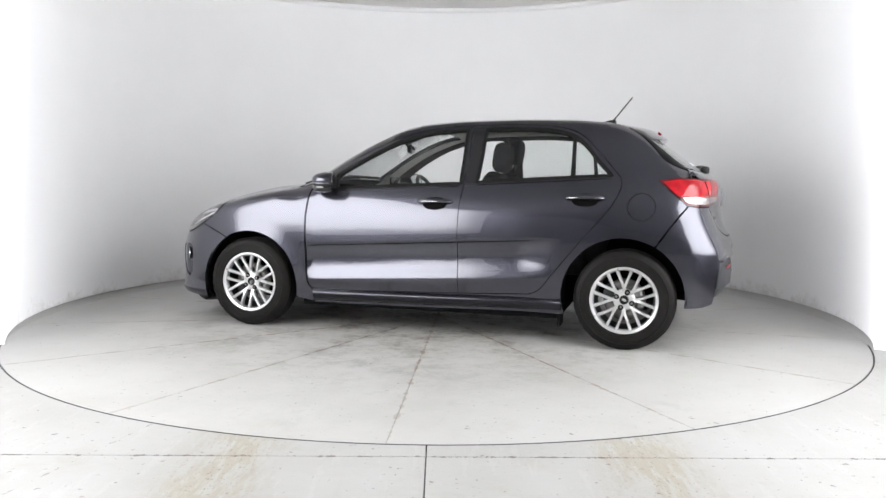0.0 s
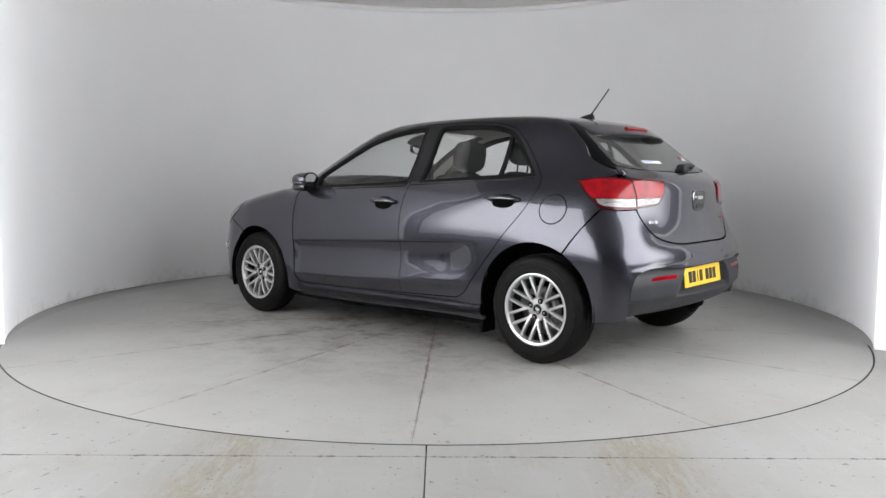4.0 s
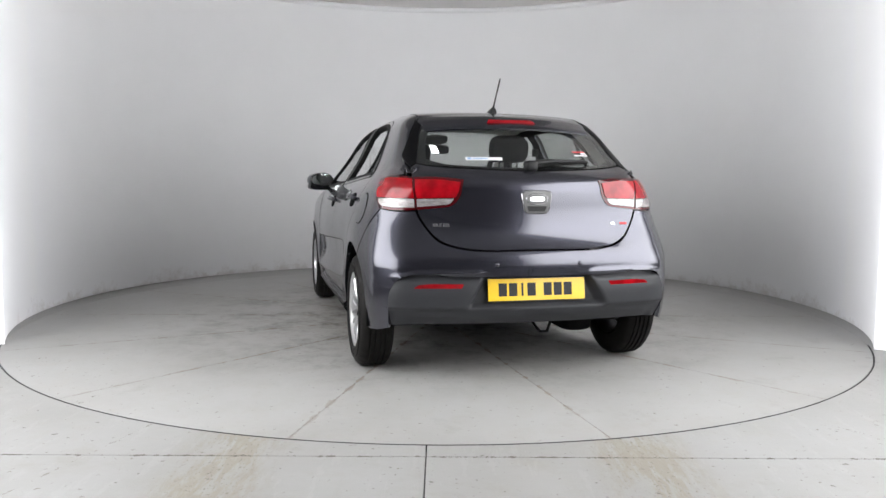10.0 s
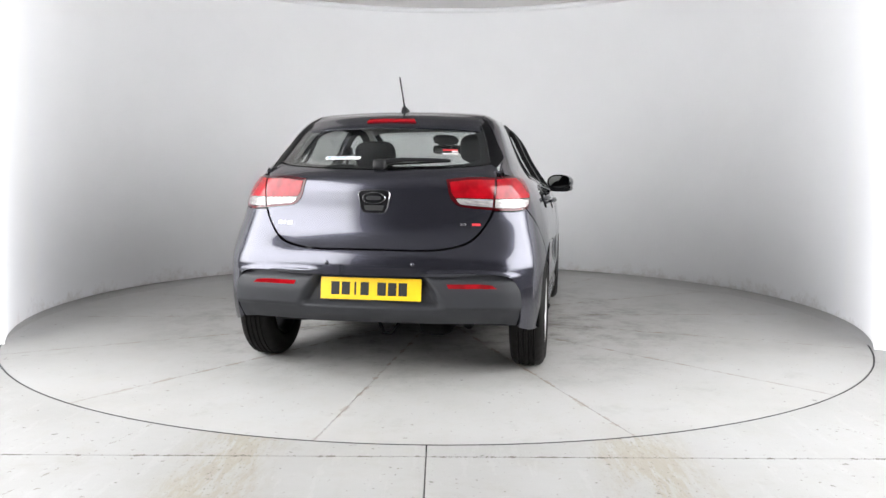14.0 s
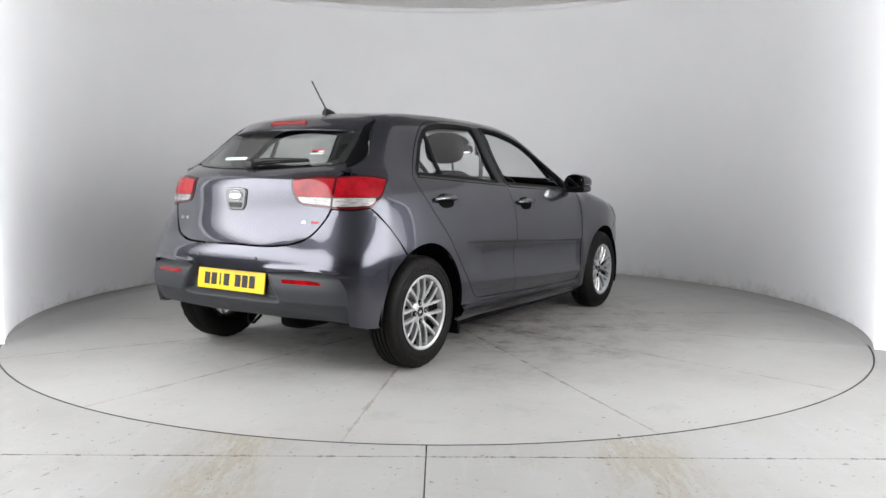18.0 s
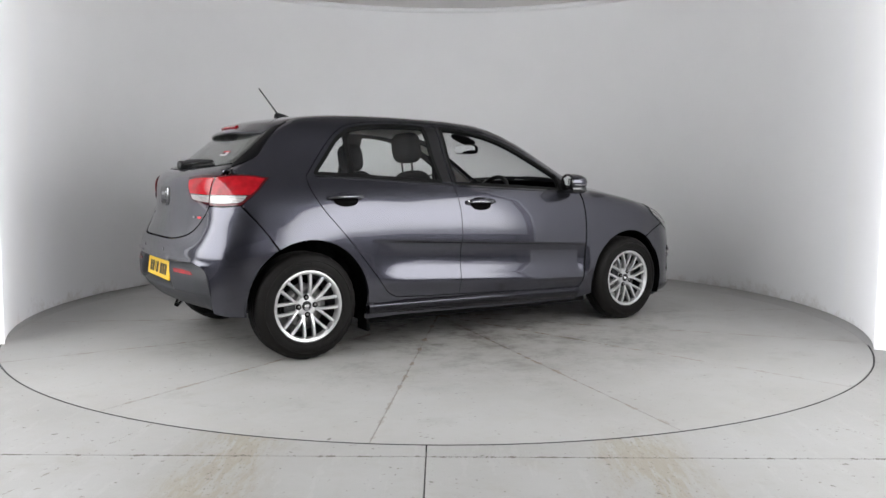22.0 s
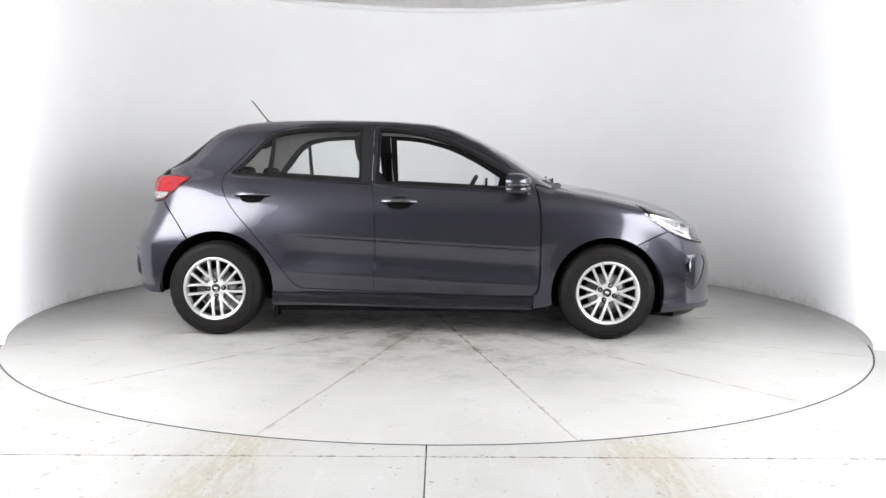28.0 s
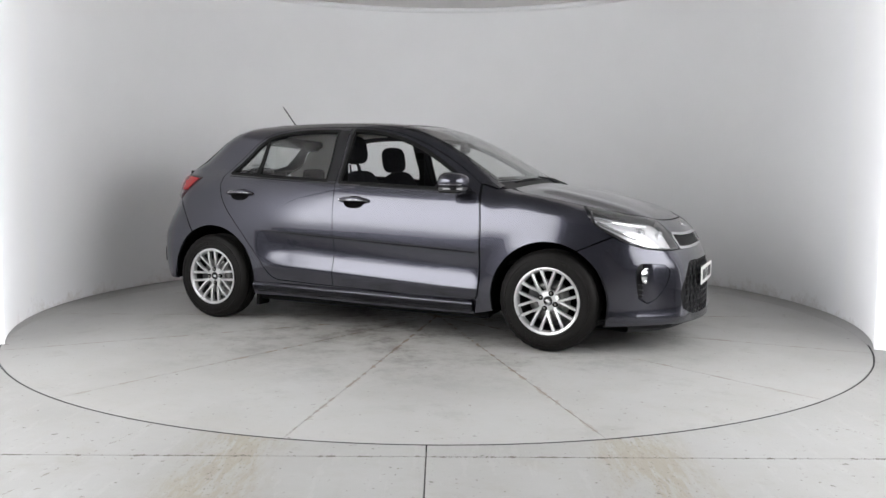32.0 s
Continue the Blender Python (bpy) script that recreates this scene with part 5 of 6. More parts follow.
part("floor_pan", smooth(bm, 0.5), UNDER, CAR, "black underbody")
bm = bmesh.new()
box(bm, -1.30 - 0.03, -1.30 + 0.03, -0.66, 0.66, 0.25, 0.31, 0.015)
part("rear_axle", smooth(bm, 0.5), UNDER, CAR)
bm = bmesh.new()
tube(bm, [(-1.05, -0.42, 0.22), (-1.45, -0.44, 0.24), (-1.66, -0.44, 0.30), (-1.72, -0.45, 0.31)], 0.024, 12)
puff(bm, (0.17, 0.09, 0.07), 0.5, 0.6, Matrix.Translation((-1.62, -0.30, 0.30)))
part("exhaust", smooth(bm, 0.6), UNDER, CAR, "dark dull exhaust")


# ---- details on the body ----
def place(P, up=(0, 0, 1), lift=0.0):
    """A frame on the skin: local z out of it, local y upward."""
    P = np.asarray(P, float)
    n = Vector(normal(P[None])[0])
    u = Vector(up)
    u = (u - n * u.dot(n)).normalized()
    r = u.cross(n)
    o = Vector(P) + n * lift
    return Matrix(((r.x, u.x, n.x, o.x), (r.y, u.y, n.y, o.y), (r.z, u.z, n.z, o.z), (0, 0, 0, 1)))


FLIP_Y = Matrix.Diagonal((1, -1, 1, 1))


def sided(m, f):
    return FLIP_Y @ m if f else m


def find(name, f):
    """The door of a side, to hang its parts on."""
    for ob in CAR.children:
        if ob.name.split(".")[0] == name and (ob.data.vertices[0].co.y < 0) == f:
            return ob
    return CAR


def handle(f, x, z, door, lock):
    M = sided(place(sp(x, z)), f)
    # flat disc in place of a hollow, the hollow's shade put into its near-black
    bm = bmesh.new()
    prism(bm, ellipse(0.080, 0.043, 36, 0, -0.008, 0.85), -0.004, 0.0015, M, 0.002)
    part("handle_bowl", smooth(bm, 0.6), UNDER, door)
    # bar: a flattened bow
    bm = bmesh.new()
    rings = []
    n = 21
    for i in range(n):
        t = -1 + 2 * i / (n - 1)
        h = 0.0155 * (1 - 0.55 * abs(t) ** 4) + 0.0005
        d = 0.012 + 0.030 * (1 - abs(t) ** 2.6)
        ring_ = []
        for k in range(10):
            a = 2 * math.pi * k / 10
            c, s_ = math.cos(a), math.sin(a)
            ring_.append(bm.verts.new(M @ Vector((t * 0.118, 0.002 + h * math.copysign(abs(s_) ** 0.8, s_), d - 0.008 + 0.009 * math.copysign(abs(c) ** 0.8, c)))))
        rings.append(ring_)
    for a, b in zip(rings, rings[1:]):
        for k in range(10):
            bm.faces.new((a[k], a[(k + 1) % 10], b[(k + 1) % 10], b[k]))
    bm.faces.new(rings[0][::-1])
    bm.faces.new(rings[-1])
    bmesh.ops.recalc_face_normals(bm, faces=bm.faces)
    h = part("handle", smooth(bm, 0.9), PAINT, door, "painted door handle with a chrome strip")
    bm = bmesh.new()
    rings = []
    for i in range(n):
        t = -1 + 2 * i / (n - 1)
        d = 0.012 + 0.030 * (1 - abs(t * 0.96) ** 2.6) + 0.0014
        hh = 0.0048 * (1 - 0.6 * abs(t) ** 4)
        rings.append([bm.verts.new(M @ Vector((t * 0.113, -0.004 + u * hh, d + 0.0012 - 0.0012 * u * u))) for u in (-1, -0.4, 0.4, 1)])
    for a, b in zip(rings, rings[1:]):
        for k in range(3):
            bm.faces.new((a[k], a[k + 1], b[k + 1], b[k]))
    bmesh.ops.solidify(bm, geom=bm.faces[:], thickness=0.0015)
    bmesh.ops.recalc_face_normals(bm, faces=bm.faces)
    part("chrome_strip", smooth(bm, 0.8), SATIN_CHROME, door)
    if lock:
        bm = bmesh.new()
        L = sided(place(sp(x - 0.098, z + 0.002)), f) @ Matrix.Translation((0, 0, 0.018))
        prism(bm, ellipse(0.008, 0.008, 16), 0.0, 0.003, L)
        part("lock", bm, CHROME, door)


def door_mirror(f):
    m = new("door_mirror")
    m.parent = CAR
    m["label"] = "painted door mirror with a chrome strip and black base"
    S = FLIP_Y if f else Matrix.Identity(4)
    y0 = 0.985 if f else 0.965
    C = Matrix.Translation((0.672, y0 - 0.105, 1.027)) @ pose(0, 0, 0, 0, 0, 18)
    bm = bmesh.new()
    puff(bm, (0.108, 0.102, 0.058), 0.85, 0.86, S @ C)
    bmesh.ops.bisect_plane(bm, geom=bm.verts[:] + bm.edges[:] + bm.faces[:], plane_co=S @ C @ Vector((-0.030, 0, 0)), plane_no=(S @ C).to_3x3() @ Vector((-1, 0, 0)), clear_outer=True)
    edges = [e for e in bm.edges if e.is_boundary]
    bmesh.ops.holes_fill(bm, edges=edges)
    if f:
        bmesh.ops.reverse_faces(bm, faces=bm.faces)
    bmesh.ops.recalc_face_normals(bm, faces=bm.faces)
    part("housing", smooth(bm, 0.9), PAINT, m)
    bm = bmesh.new()
    puff(bm, (0.104, 0.096, 0.030), 0.6, 0.80, S @ C @ Matrix.Translation((0.0, 0, -0.048)))
    bmesh.ops.bisect_plane(bm, geom=bm.verts[:] + bm.edges[:] + bm.faces[:], plane_co=S @ C @ Vector((-0.029, 0, 0)), plane_no=(S @ C).to_3x3() @ Vector((-1, 0, 0)), clear_outer=True)
    bmesh.ops.holes_fill(bm, edges=[e for e in bm.edges if e.is_boundary])
    bmesh.ops.recalc_face_normals(bm, faces=bm.faces)
    part("lower_shell", smooth(bm, 0.9), GLOSS_BLACK, m)
    # rim and glass on the back face
    B = S @ C @ Matrix.Translation((-0.030, 0, 0.0)) @ Matrix(((0, 0, -1, 0), (1, 0, 0, 0), (0, 1, 0, 0), (0, 0, 0, 1)))
    bm = bmesh.new()
    prism(bm, ellipse(0.097, 0.058, 40, e=0.85), -0.01, 0.006, B, 0.005)
    bmesh.ops.recalc_face_normals(bm, faces=bm.faces)
    part("mirror_rim", smooth(bm, 0.7), GLOSS_BLACK, m)
    bm = bmesh.new()
    prism(bm, ellipse(0.083, 0.047, 40, e=0.85), 0.0, 0.0075, B)
    bmesh.ops.recalc_face_normals(bm, faces=bm.faces)
    part("mirror_glass", bm, MIRROR_GLASS, m)
    # chrome indicator strip round the outer front
    bm = bmesh.new()
    rings = []
    for i in range(15):
        a = radians(12 + 84 * i / 14)
        c, s_ = math.cos(a), math.sin(a)
        px, py = 0.1075 * abs(c) ** 0.86 * (1 if c > 0 else -1), 0.1015 * abs(s_) ** 0.86 * (1 if s_ > 0 else -1)
        rings.append([bm.verts.new(S @ C @ Vector((px * k, py * k, z))) for k, z in ((0.93, -0.020), (0.985, -0.0195), (0.990, -0.0145), (0.94, -0.014))])
    for a, b in zip(rings, rings[1:]):
        for k in range(4):
            bm.faces.new((a[k], a[(k + 1) % 4], b[(k + 1) % 4], b[k]))
    bm.faces.new(rings[0])
    bm.faces.new(rings[-1][::-1])
    bmesh.ops.recalc_face_normals(bm, faces=bm.faces)
    part("indicator_strip", smooth(bm, 0.9), SATIN_CHROME, m)
    # foot
    bm = bmesh.new()
    P = Vector(sp(0.705, 0.985))
    E = C @ Vector((0.01, -0.07, -0.052))
    tube(bm, [S @ (P + Vector((0, -0.02, -0.005))), S @ (P + Vector((-0.002, 0.035, -0.008))), S @ E], [0.042, 0.034, 0.030], 14)
    bmesh.ops.scale(bm, vec=(1, 1, 0.55), verts=bm.verts, space=Matrix.Translation((0, 0, -0.975)))
    bmesh.ops.recalc_face_normals(bm, faces=bm.faces)
    part("foot", smooth(bm, 0.9), BLACK_PLASTIC, m)


for f in (False, True):
    handle(f, -1.040, 0.928, find("rear_door", f), False)
    handle(f, -0.072, 0.893, find("front_door", f), f)
    door_mirror(f)

# lower edge strip of the side windows
for f in (False, True):
    for nm, a, b in (("front_door", (-0.215, 1.006), (0.80, 0.962)), ("rear_door", (-1.195, 1.062), (-0.262, 1.012))):
        n = 12
        up = [sp(a[0] + (b[0] - a[0]) * i / n, a[1] + (b[1] - a[1]) * i / n) for i in range(n + 1)]
        dn = [p - np.array([0, 0, 0.013]) for p in up]
        o = ALONG.flat(np.array(up + dn[::-1]))
        panel("waist_strip", ALONG, o, GLOSS_BLACK, find(nm, f), flip=f, lift=0.0045, thick=0.008, grid=0.05)

# ---- spoiler ----
def spoiler():
    bm = bmesh.new()
    rows = []
    n = 32
    for i in range(n + 1):
        y = -0.535 + 1.07 * i / n
        w = abs(y) / 0.535
        x_end = -1.505 + 0.10 * w ** 2.2 + 0.035 * w ** 10
        x_root = -1.262 + 0.03 * w * w
        z0 = max(float(tp(x_root, y)[2]), float(tp(x_root, 0.0)[2]) - 0.075) + 0.0025 - 0.004 * w ** 6
        sec = [(x_root, z0)]
        for dx, dz in ((0.150, 0.013), (0.105, 0.027), (0.075, 0.039), (0.030, 0.070), (0.006, 0.084), (0.0, 0.092), (0.006, 0.100), (0.080, 0.097)):
            sec.append((x_end + dx, z0 - dz))
        sec.append((x_root + 0.004, z0 - 0.06))
        rows.append([bm.verts.new((x, y, z)) for x, z in sec])
    m = len(rows[0])
    for a, b in zip(rows, rows[1:]):
        for k in range(m):
            bm.faces.new((a[k], a[(k + 1) % m], b[(k + 1) % m], b[k]))
    bm.faces.new(rows[0])
    bm.faces.new(rows[-1][::-1])
    bmesh.ops.recalc_face_normals(bm, faces=bm.faces)
    sp_ = part("spoiler", smooth(bm, 0.6), PAINT, CAR, "painted roof spoiler with a red brake lamp")
    bm = bmesh.new()
    prism(bm, [(-0.138, -0.012), (0.138, -0.012), (0.128, 0.013), (-0.128, 0.013)], -0.02, 0.004, Matrix.Translation((-1.4535, 0, 1.3625)) @ Matrix(((0, 0.82, -0.57, 0), (-1, 0, 0, 0), (0, 0.57, 0.82, 0), (0, 0, 0, 1))), 0.003)
    bmesh.ops.recalc_face_normals(bm, faces=bm.faces)
    part("brake_lamp", bm, LAMP_RED, sp_, "red high brake lamp")
    # black side fins beside the glass
    for f in (False, True):
        fin = outline(REAR, [[tp(-1.274, 0.500), sp(-1.358, 1.324), sp(-1.436, 1.249), sp(-1.511, 1.164), rp(0.600, 1.105)], [rp(0.600, 1.105), rp(0.571, 1.124)], [rp(0.571, 1.124), rp(0.528, 1.25), rp(0.484, 1.337)], [rp(0.484, 1.337), tp(-1.274, 0.500)]])
        panel("side_fin", REAR, fin, FIN_BLACK, HATCH, flip=f, lift=0.002, thick=0.012, grid=0.03)


spoiler()

# aerial
bm = bmesh.new()
zr = float(tp(-1.10, 0.0)[2])
prof = [(-0.055, 0.020), (-0.045, 0.030), (-0.02, 0.028), (0.02, 0.018), (0.055, 0.004)]
rows = []
for dx, h in prof:
    w = 0.026 * (1 - 0.35 * abs(dx) / 0.055) if dx > -0.05 else 0.016
    rows.append([bm.verts.new((-1.095 + dx, w * c, zr - 0.004 + (h + 0.004) * s_)) for c, s_ in ((-1, 0), (-0.8, 0.6), (-0.3, 1), (0.3, 1), (0.8, 0.6), (1, 0))])
for a, b in zip(rows, rows[1:]):
    for k in range(5):
        bm.faces.new((a[k], a[k + 1], b[k + 1], b[k]))
bm.faces.new(rows[0])
bm.faces.new(rows[-1][::-1])
bmesh.ops.recalc_face_normals(bm, faces=bm.faces)
aerial = part("aerial", smooth(bm, 0.8), BLACK_PLASTIC, CAR, "black roof aerial with a thin rod")
bm = bmesh.new()
tube(bm, [(-1.128, 0, zr + 0.018), (-1.150, 0, zr + 0.048), (-1.250, 0, 1.612), (-1.257, 0, 1.622)], [0.007, 0.0045, 0.0042, 0.003], 8)
part("rod", smooth(bm, 0.8), BLACK_PLASTIC, aerial)

# ---- tailgate details ----
M = place(rp(0.0, 0.928))
M = Matrix.Translation((0, -0.007, 0)) @ M
bm = bmesh.new()
prism(bm, [(-0.084, 0.040), (-0.076, 0.056), (-0.05, 0.062), (0.05, 0.062), (0.076, 0.056), (0.084, 0.040), (0.070, -0.035), (0.055, -0.055), (0.03, -0.060), (-0.03, -0.060), (-0.055, -0.055), (-0.070, -0.035)][::-1], -0.006, 0.006, M, 0.004)
bmesh.ops.recalc_face_normals(bm, faces=bm.faces)
bz = part("handle_plinth", smooth(bm, 0.7), SATIN_CHROME, HATCH, "chrome-edged black tailgate handle with an oval emblem")
bm = bmesh.new()
prism(bm, [(-0.079, 0.039), (-0.072, 0.053), (-0.048, 0.058), (0.048, 0.058), (0.072, 0.053), (0.079, 0.039), (0.066, -0.034), (0.052, -0.052), (0.029, -0.056), (-0.029, -0.056), (-0.052, -0.052), (-0.066, -0.034)][::-1], 0.0, 0.0078, M, 0.001)
bmesh.ops.recalc_face_normals(bm, faces=bm.faces)
part("plinth_face", smooth(bm, 0.7), GLOSS_BLACK, bz)
bm = bmesh.new()
prism(bm, ellipse(0.060, 0.031, 40, 0, 0.018), 0.006, 0.0105, M, 0.003)
bmesh.ops.recalc_face_normals(bm, faces=bm.faces)
part("emblem_ring", smooth(bm, 0.7), SATIN_CHROME, bz)
bm = bmesh.new()
prism(bm, ellipse(0.056, 0.0272, 40, 0, 0.018), 0.008, 0.0112, M)
bmesh.ops.recalc_face_normals(bm, faces=bm.faces)
part("emblem_field", bm, GLOSS_BLACK, bz)
bm = bmesh.new()
prism(bm, ellipse(0.038, 0.0105, 32, 0, 0.018, 0.6), 0.011, 0.0124, M)
bmesh.ops.recalc_face_normals(bm, faces=bm.faces)
part("emblem_mark", bm, CHROME, bz, "plain silver emblem")
bm = bmesh.new()
prism(bm, [(-0.052, -0.018), (0.052, -0.018), (0.044, -0.044), (-0.044, -0.044)][::-1], 0.006, 0.0095, M)
bmesh.ops.recalc_face_normals(bm, faces=bm.faces)
part("handle_slot", bm, INK, bz)


def badge_bars(name, y, z, specs, material, label):
    M_ = place(rp(y, z))
    bm_ = bmesh.new()
    for x0, x1, y0, y1 in specs:
        box(bm_, x0, x1, y0, y1, 0.0, 0.003, 0.0006, m=M_)
    part(name, bm_, material, HATCH, label)


badge_bars("model_badge", 0.481, 0.813, [(-0.042, -0.018, -0.009, 0.009), (-0.010, 0.002, -0.009, 0.009), (0.012, 0.040, -0.009, 0.009)], SATIN_CHROME, "plain chrome model badge")
badge_bars("trim_badge", -0.478, 0.816, [(-0.038, -0.012, -0.007, 0.007)], SATIN_CHROME, "plain chrome and red trim badge")
badge_bars("trim_badge", -0.506, 0.816, [(-0.008, 0.034, -0.006, 0.006)], RED_INK, "plain chrome and red trim badge")

# rear wiper
bm = bmesh.new()
wa, wb = np.array(rp(-0.01, 1.105)), np.array(rp(-0.365, 1.128))
na = normal(wa[None])[0]
pts = [wa + na * 0.020, wa * 0.75 + wb * 0.25 + na * 0.026 + np.array([0, 0, 0.004]), wa * 0.4 + wb * 0.6 + na * 0.024 + np.array([0, 0, 0.002]), wb + na * 0.016]
tube(bm, run(pts, 14), [0.016, 0.016, 0.015, 0.014, 0.013, 0.012, 0.011, 0.010, 0.0095, 0.009, 0.008, 0.007, 0.006, 0.004], 8)
wip = part("rear_wiper", smooth(bm, 0.8), BLACK_PLASTIC, CAR, "black rear wiper resting on the glass")
bm = bmesh.new()
puff(bm, (0.030, 0.036, 0.028), 0.6, 0.6, Matrix.Translation(Vector(wa + na * 0.012)))
part("wiper_pivot", smooth(bm, 0.8), BLACK_PLASTIC, wip)
bm = bmesh.new()
tube(bm, [wa * 0.92 + wb * 0.08 + na * 0.009, wa * 0.5 + wb * 0.5 + na * 0.010, wb + na * 0.009], 0.006, 6)
part("blade", bm, SEAL, wip)

# stickers inside the rear glass
for y, z, w, h, cols in ((0.215, 1.150, 0.098, 0.014, [(WHITE_INK, -1, 1, -1, 1), (BLUE_INK, -0.9, -0.68, -0.5, 0.6), (BLUE_INK, -0.6, 0.2, -0.2, 0.25)]),
                         (-0.352, 1.186, 0.042, 0.024, [(WHITE_INK, -1, 1, -1, -0.55), (INK, -0.85, 0.1, -0.4, 0.2), (RED_INK, -1, 0.9, 0.25, 0.75), (WHITE_INK, 0.15, 0.9, -0.4, 0.2)])):
    M_ = place(rp(y, z))
    st = None
    for k, (mt, x0, x1, y0, y1) in enumerate(cols):
        bm = bmesh.new()
        box(bm, x0 * w, x1 * w, y0 * h, y1 * h, 0.0016 + 0.0008 * k, 0.0022 + 0.0008 * k, m=M_)
        if st is None:
            st = part("sticker", bm, mt, HATCH, "small printed sticker on the rear glass")
        else:
            part("sticker_print", bm, mt, HATCH)


# number plates, their characters as plain bars
def plate(name, M_, material, h, label):
    bm_ = bmesh.new()
    prism(bm_, [(-0.26, -h), (0.26, -h), (0.26, h), (-0.26, h)], -0.004, 0.003, M_, 0.001)
    bmesh.ops.recalc_face_normals(bm_, faces=bm_.faces)
    p_ = part(name, bm_, material, CAR, label)
    x = -0.205
    for k in range(7):
        w = 0.044
        if k == 4:
            x += 0.033
        bm_ = bmesh.new()
        if k not in (2, 3):
            box(bm_, x, x + w, -0.033, 0.033, 0.0025, 0.0042, m=M_)
        else:
            box(bm_, x + (0.012 if k == 2 else 0.0), x + (0.022 if k == 2 else w), -0.033, 0.033, 0.0025, 0.0042, m=M_)
        part("character_bar", bm_, INK, p_)
        x += w + 0.0105 if k not in (2,) else 0.044
    for s in (-0.24, 0.24):
        bm_ = bmesh.new()
        prism(bm_, ellipse(0.006, 0.006, 12, s, 0), 0.002, 0.005, M_)
        bmesh.ops.recalc_face_normals(bm_, faces=bm_.faces)
        part("screw_cap", bm_, material, p_)


tilt = math.atan2(0.0145, 0.111)
plate("rear_plate", Matrix.Translation((-1.9085, 0, 0.4905)) @ Matrix(((0, math.sin(-tilt), -math.cos(tilt), 0), (-1, 0, 0, 0), (0, math.cos(tilt), -math.sin(tilt), 0), (0, 0, 0, 1))) @ pose(0, 0, 0, -2 * math.degrees(tilt), 0, 0), YELLOW, 0.0555, "yellow rear plate with plain black bars")
plate("front_plate", Matrix.Translation((2.108, 0, 0.452)) @ Matrix(((0, 0, 1, 0), (1, 0, 0, 0), (0, 1, 0, 0), (0, 0, 0, 1))), PLATE_WHITE, 0.0555, "white front plate with plain black bars")
# parking sensors
for y in (-0.22, 0.22):
    bm = bmesh.new()
    prism(bm, ellipse(0.011, 0.011, 20), -0.004, 0.0007, place(rp(y, 0.621)))
    part("parking_sensor", smooth(bm, 0.6), PAINT, bumper)
# towing eye below the bumper
bm = bmesh.new()
tube(bm, [(-1.80, -0.02, 0.30), (-1.83, -0.05, 0.255), (-1.83, -0.09, 0.255), (-1.80, -0.12, 0.30)], 0.008, 8)
part("tow_loop", smooth(bm, 0.8), UNDER, CAR)

# ---- nose details ----
for k in range(5):
    bm = bmesh.new()
    z = 0.652 + 0.0125 * k
    pts = [np.array(fp(y, z)) - np.array([0.014, 0, 0]) for y in np.linspace(-0.42, 0.42, 15)]
    tube(bm, pts, 0.0035, 6)
    part("grille_bar", smooth(bm, 0.9), BLACK_PLASTIC, FB)
rows_h = 8
for r_ in range(rows_h):
    zc = 0.245 + r_ * 0.040
    half = 0.47 if zc < 0.45 else 0.47 - (zc - 0.45) * 0.9
    cols = int(half / 0.036)
    bm = bmesh.new()
    for c_ in range(-cols, cols + 1):
        y = c_ * 0.072 / 2 * 1.0 + (0.018 if r_ % 2 else 0)
        if abs(y) > half or (c_ % 2):
            continue
        o = np.array(fp(y, zc))
        ring_ = [Vector((o[0] - 0.018, y + 0.030 * math.cos(radians(60 * k + 30)) * 1.15, zc + 0.023 * math.sin(radians(60 * k + 30)))) for k in range(6)]
        tube(bm, ring_ + [ring_[0]], 0.0042, 5, caps=False)
    if len(bm.verts):
        part("grille_mesh", smooth(bm, 0.9), BLACK_PLASTIC, FB)
    else:
        bm.free()
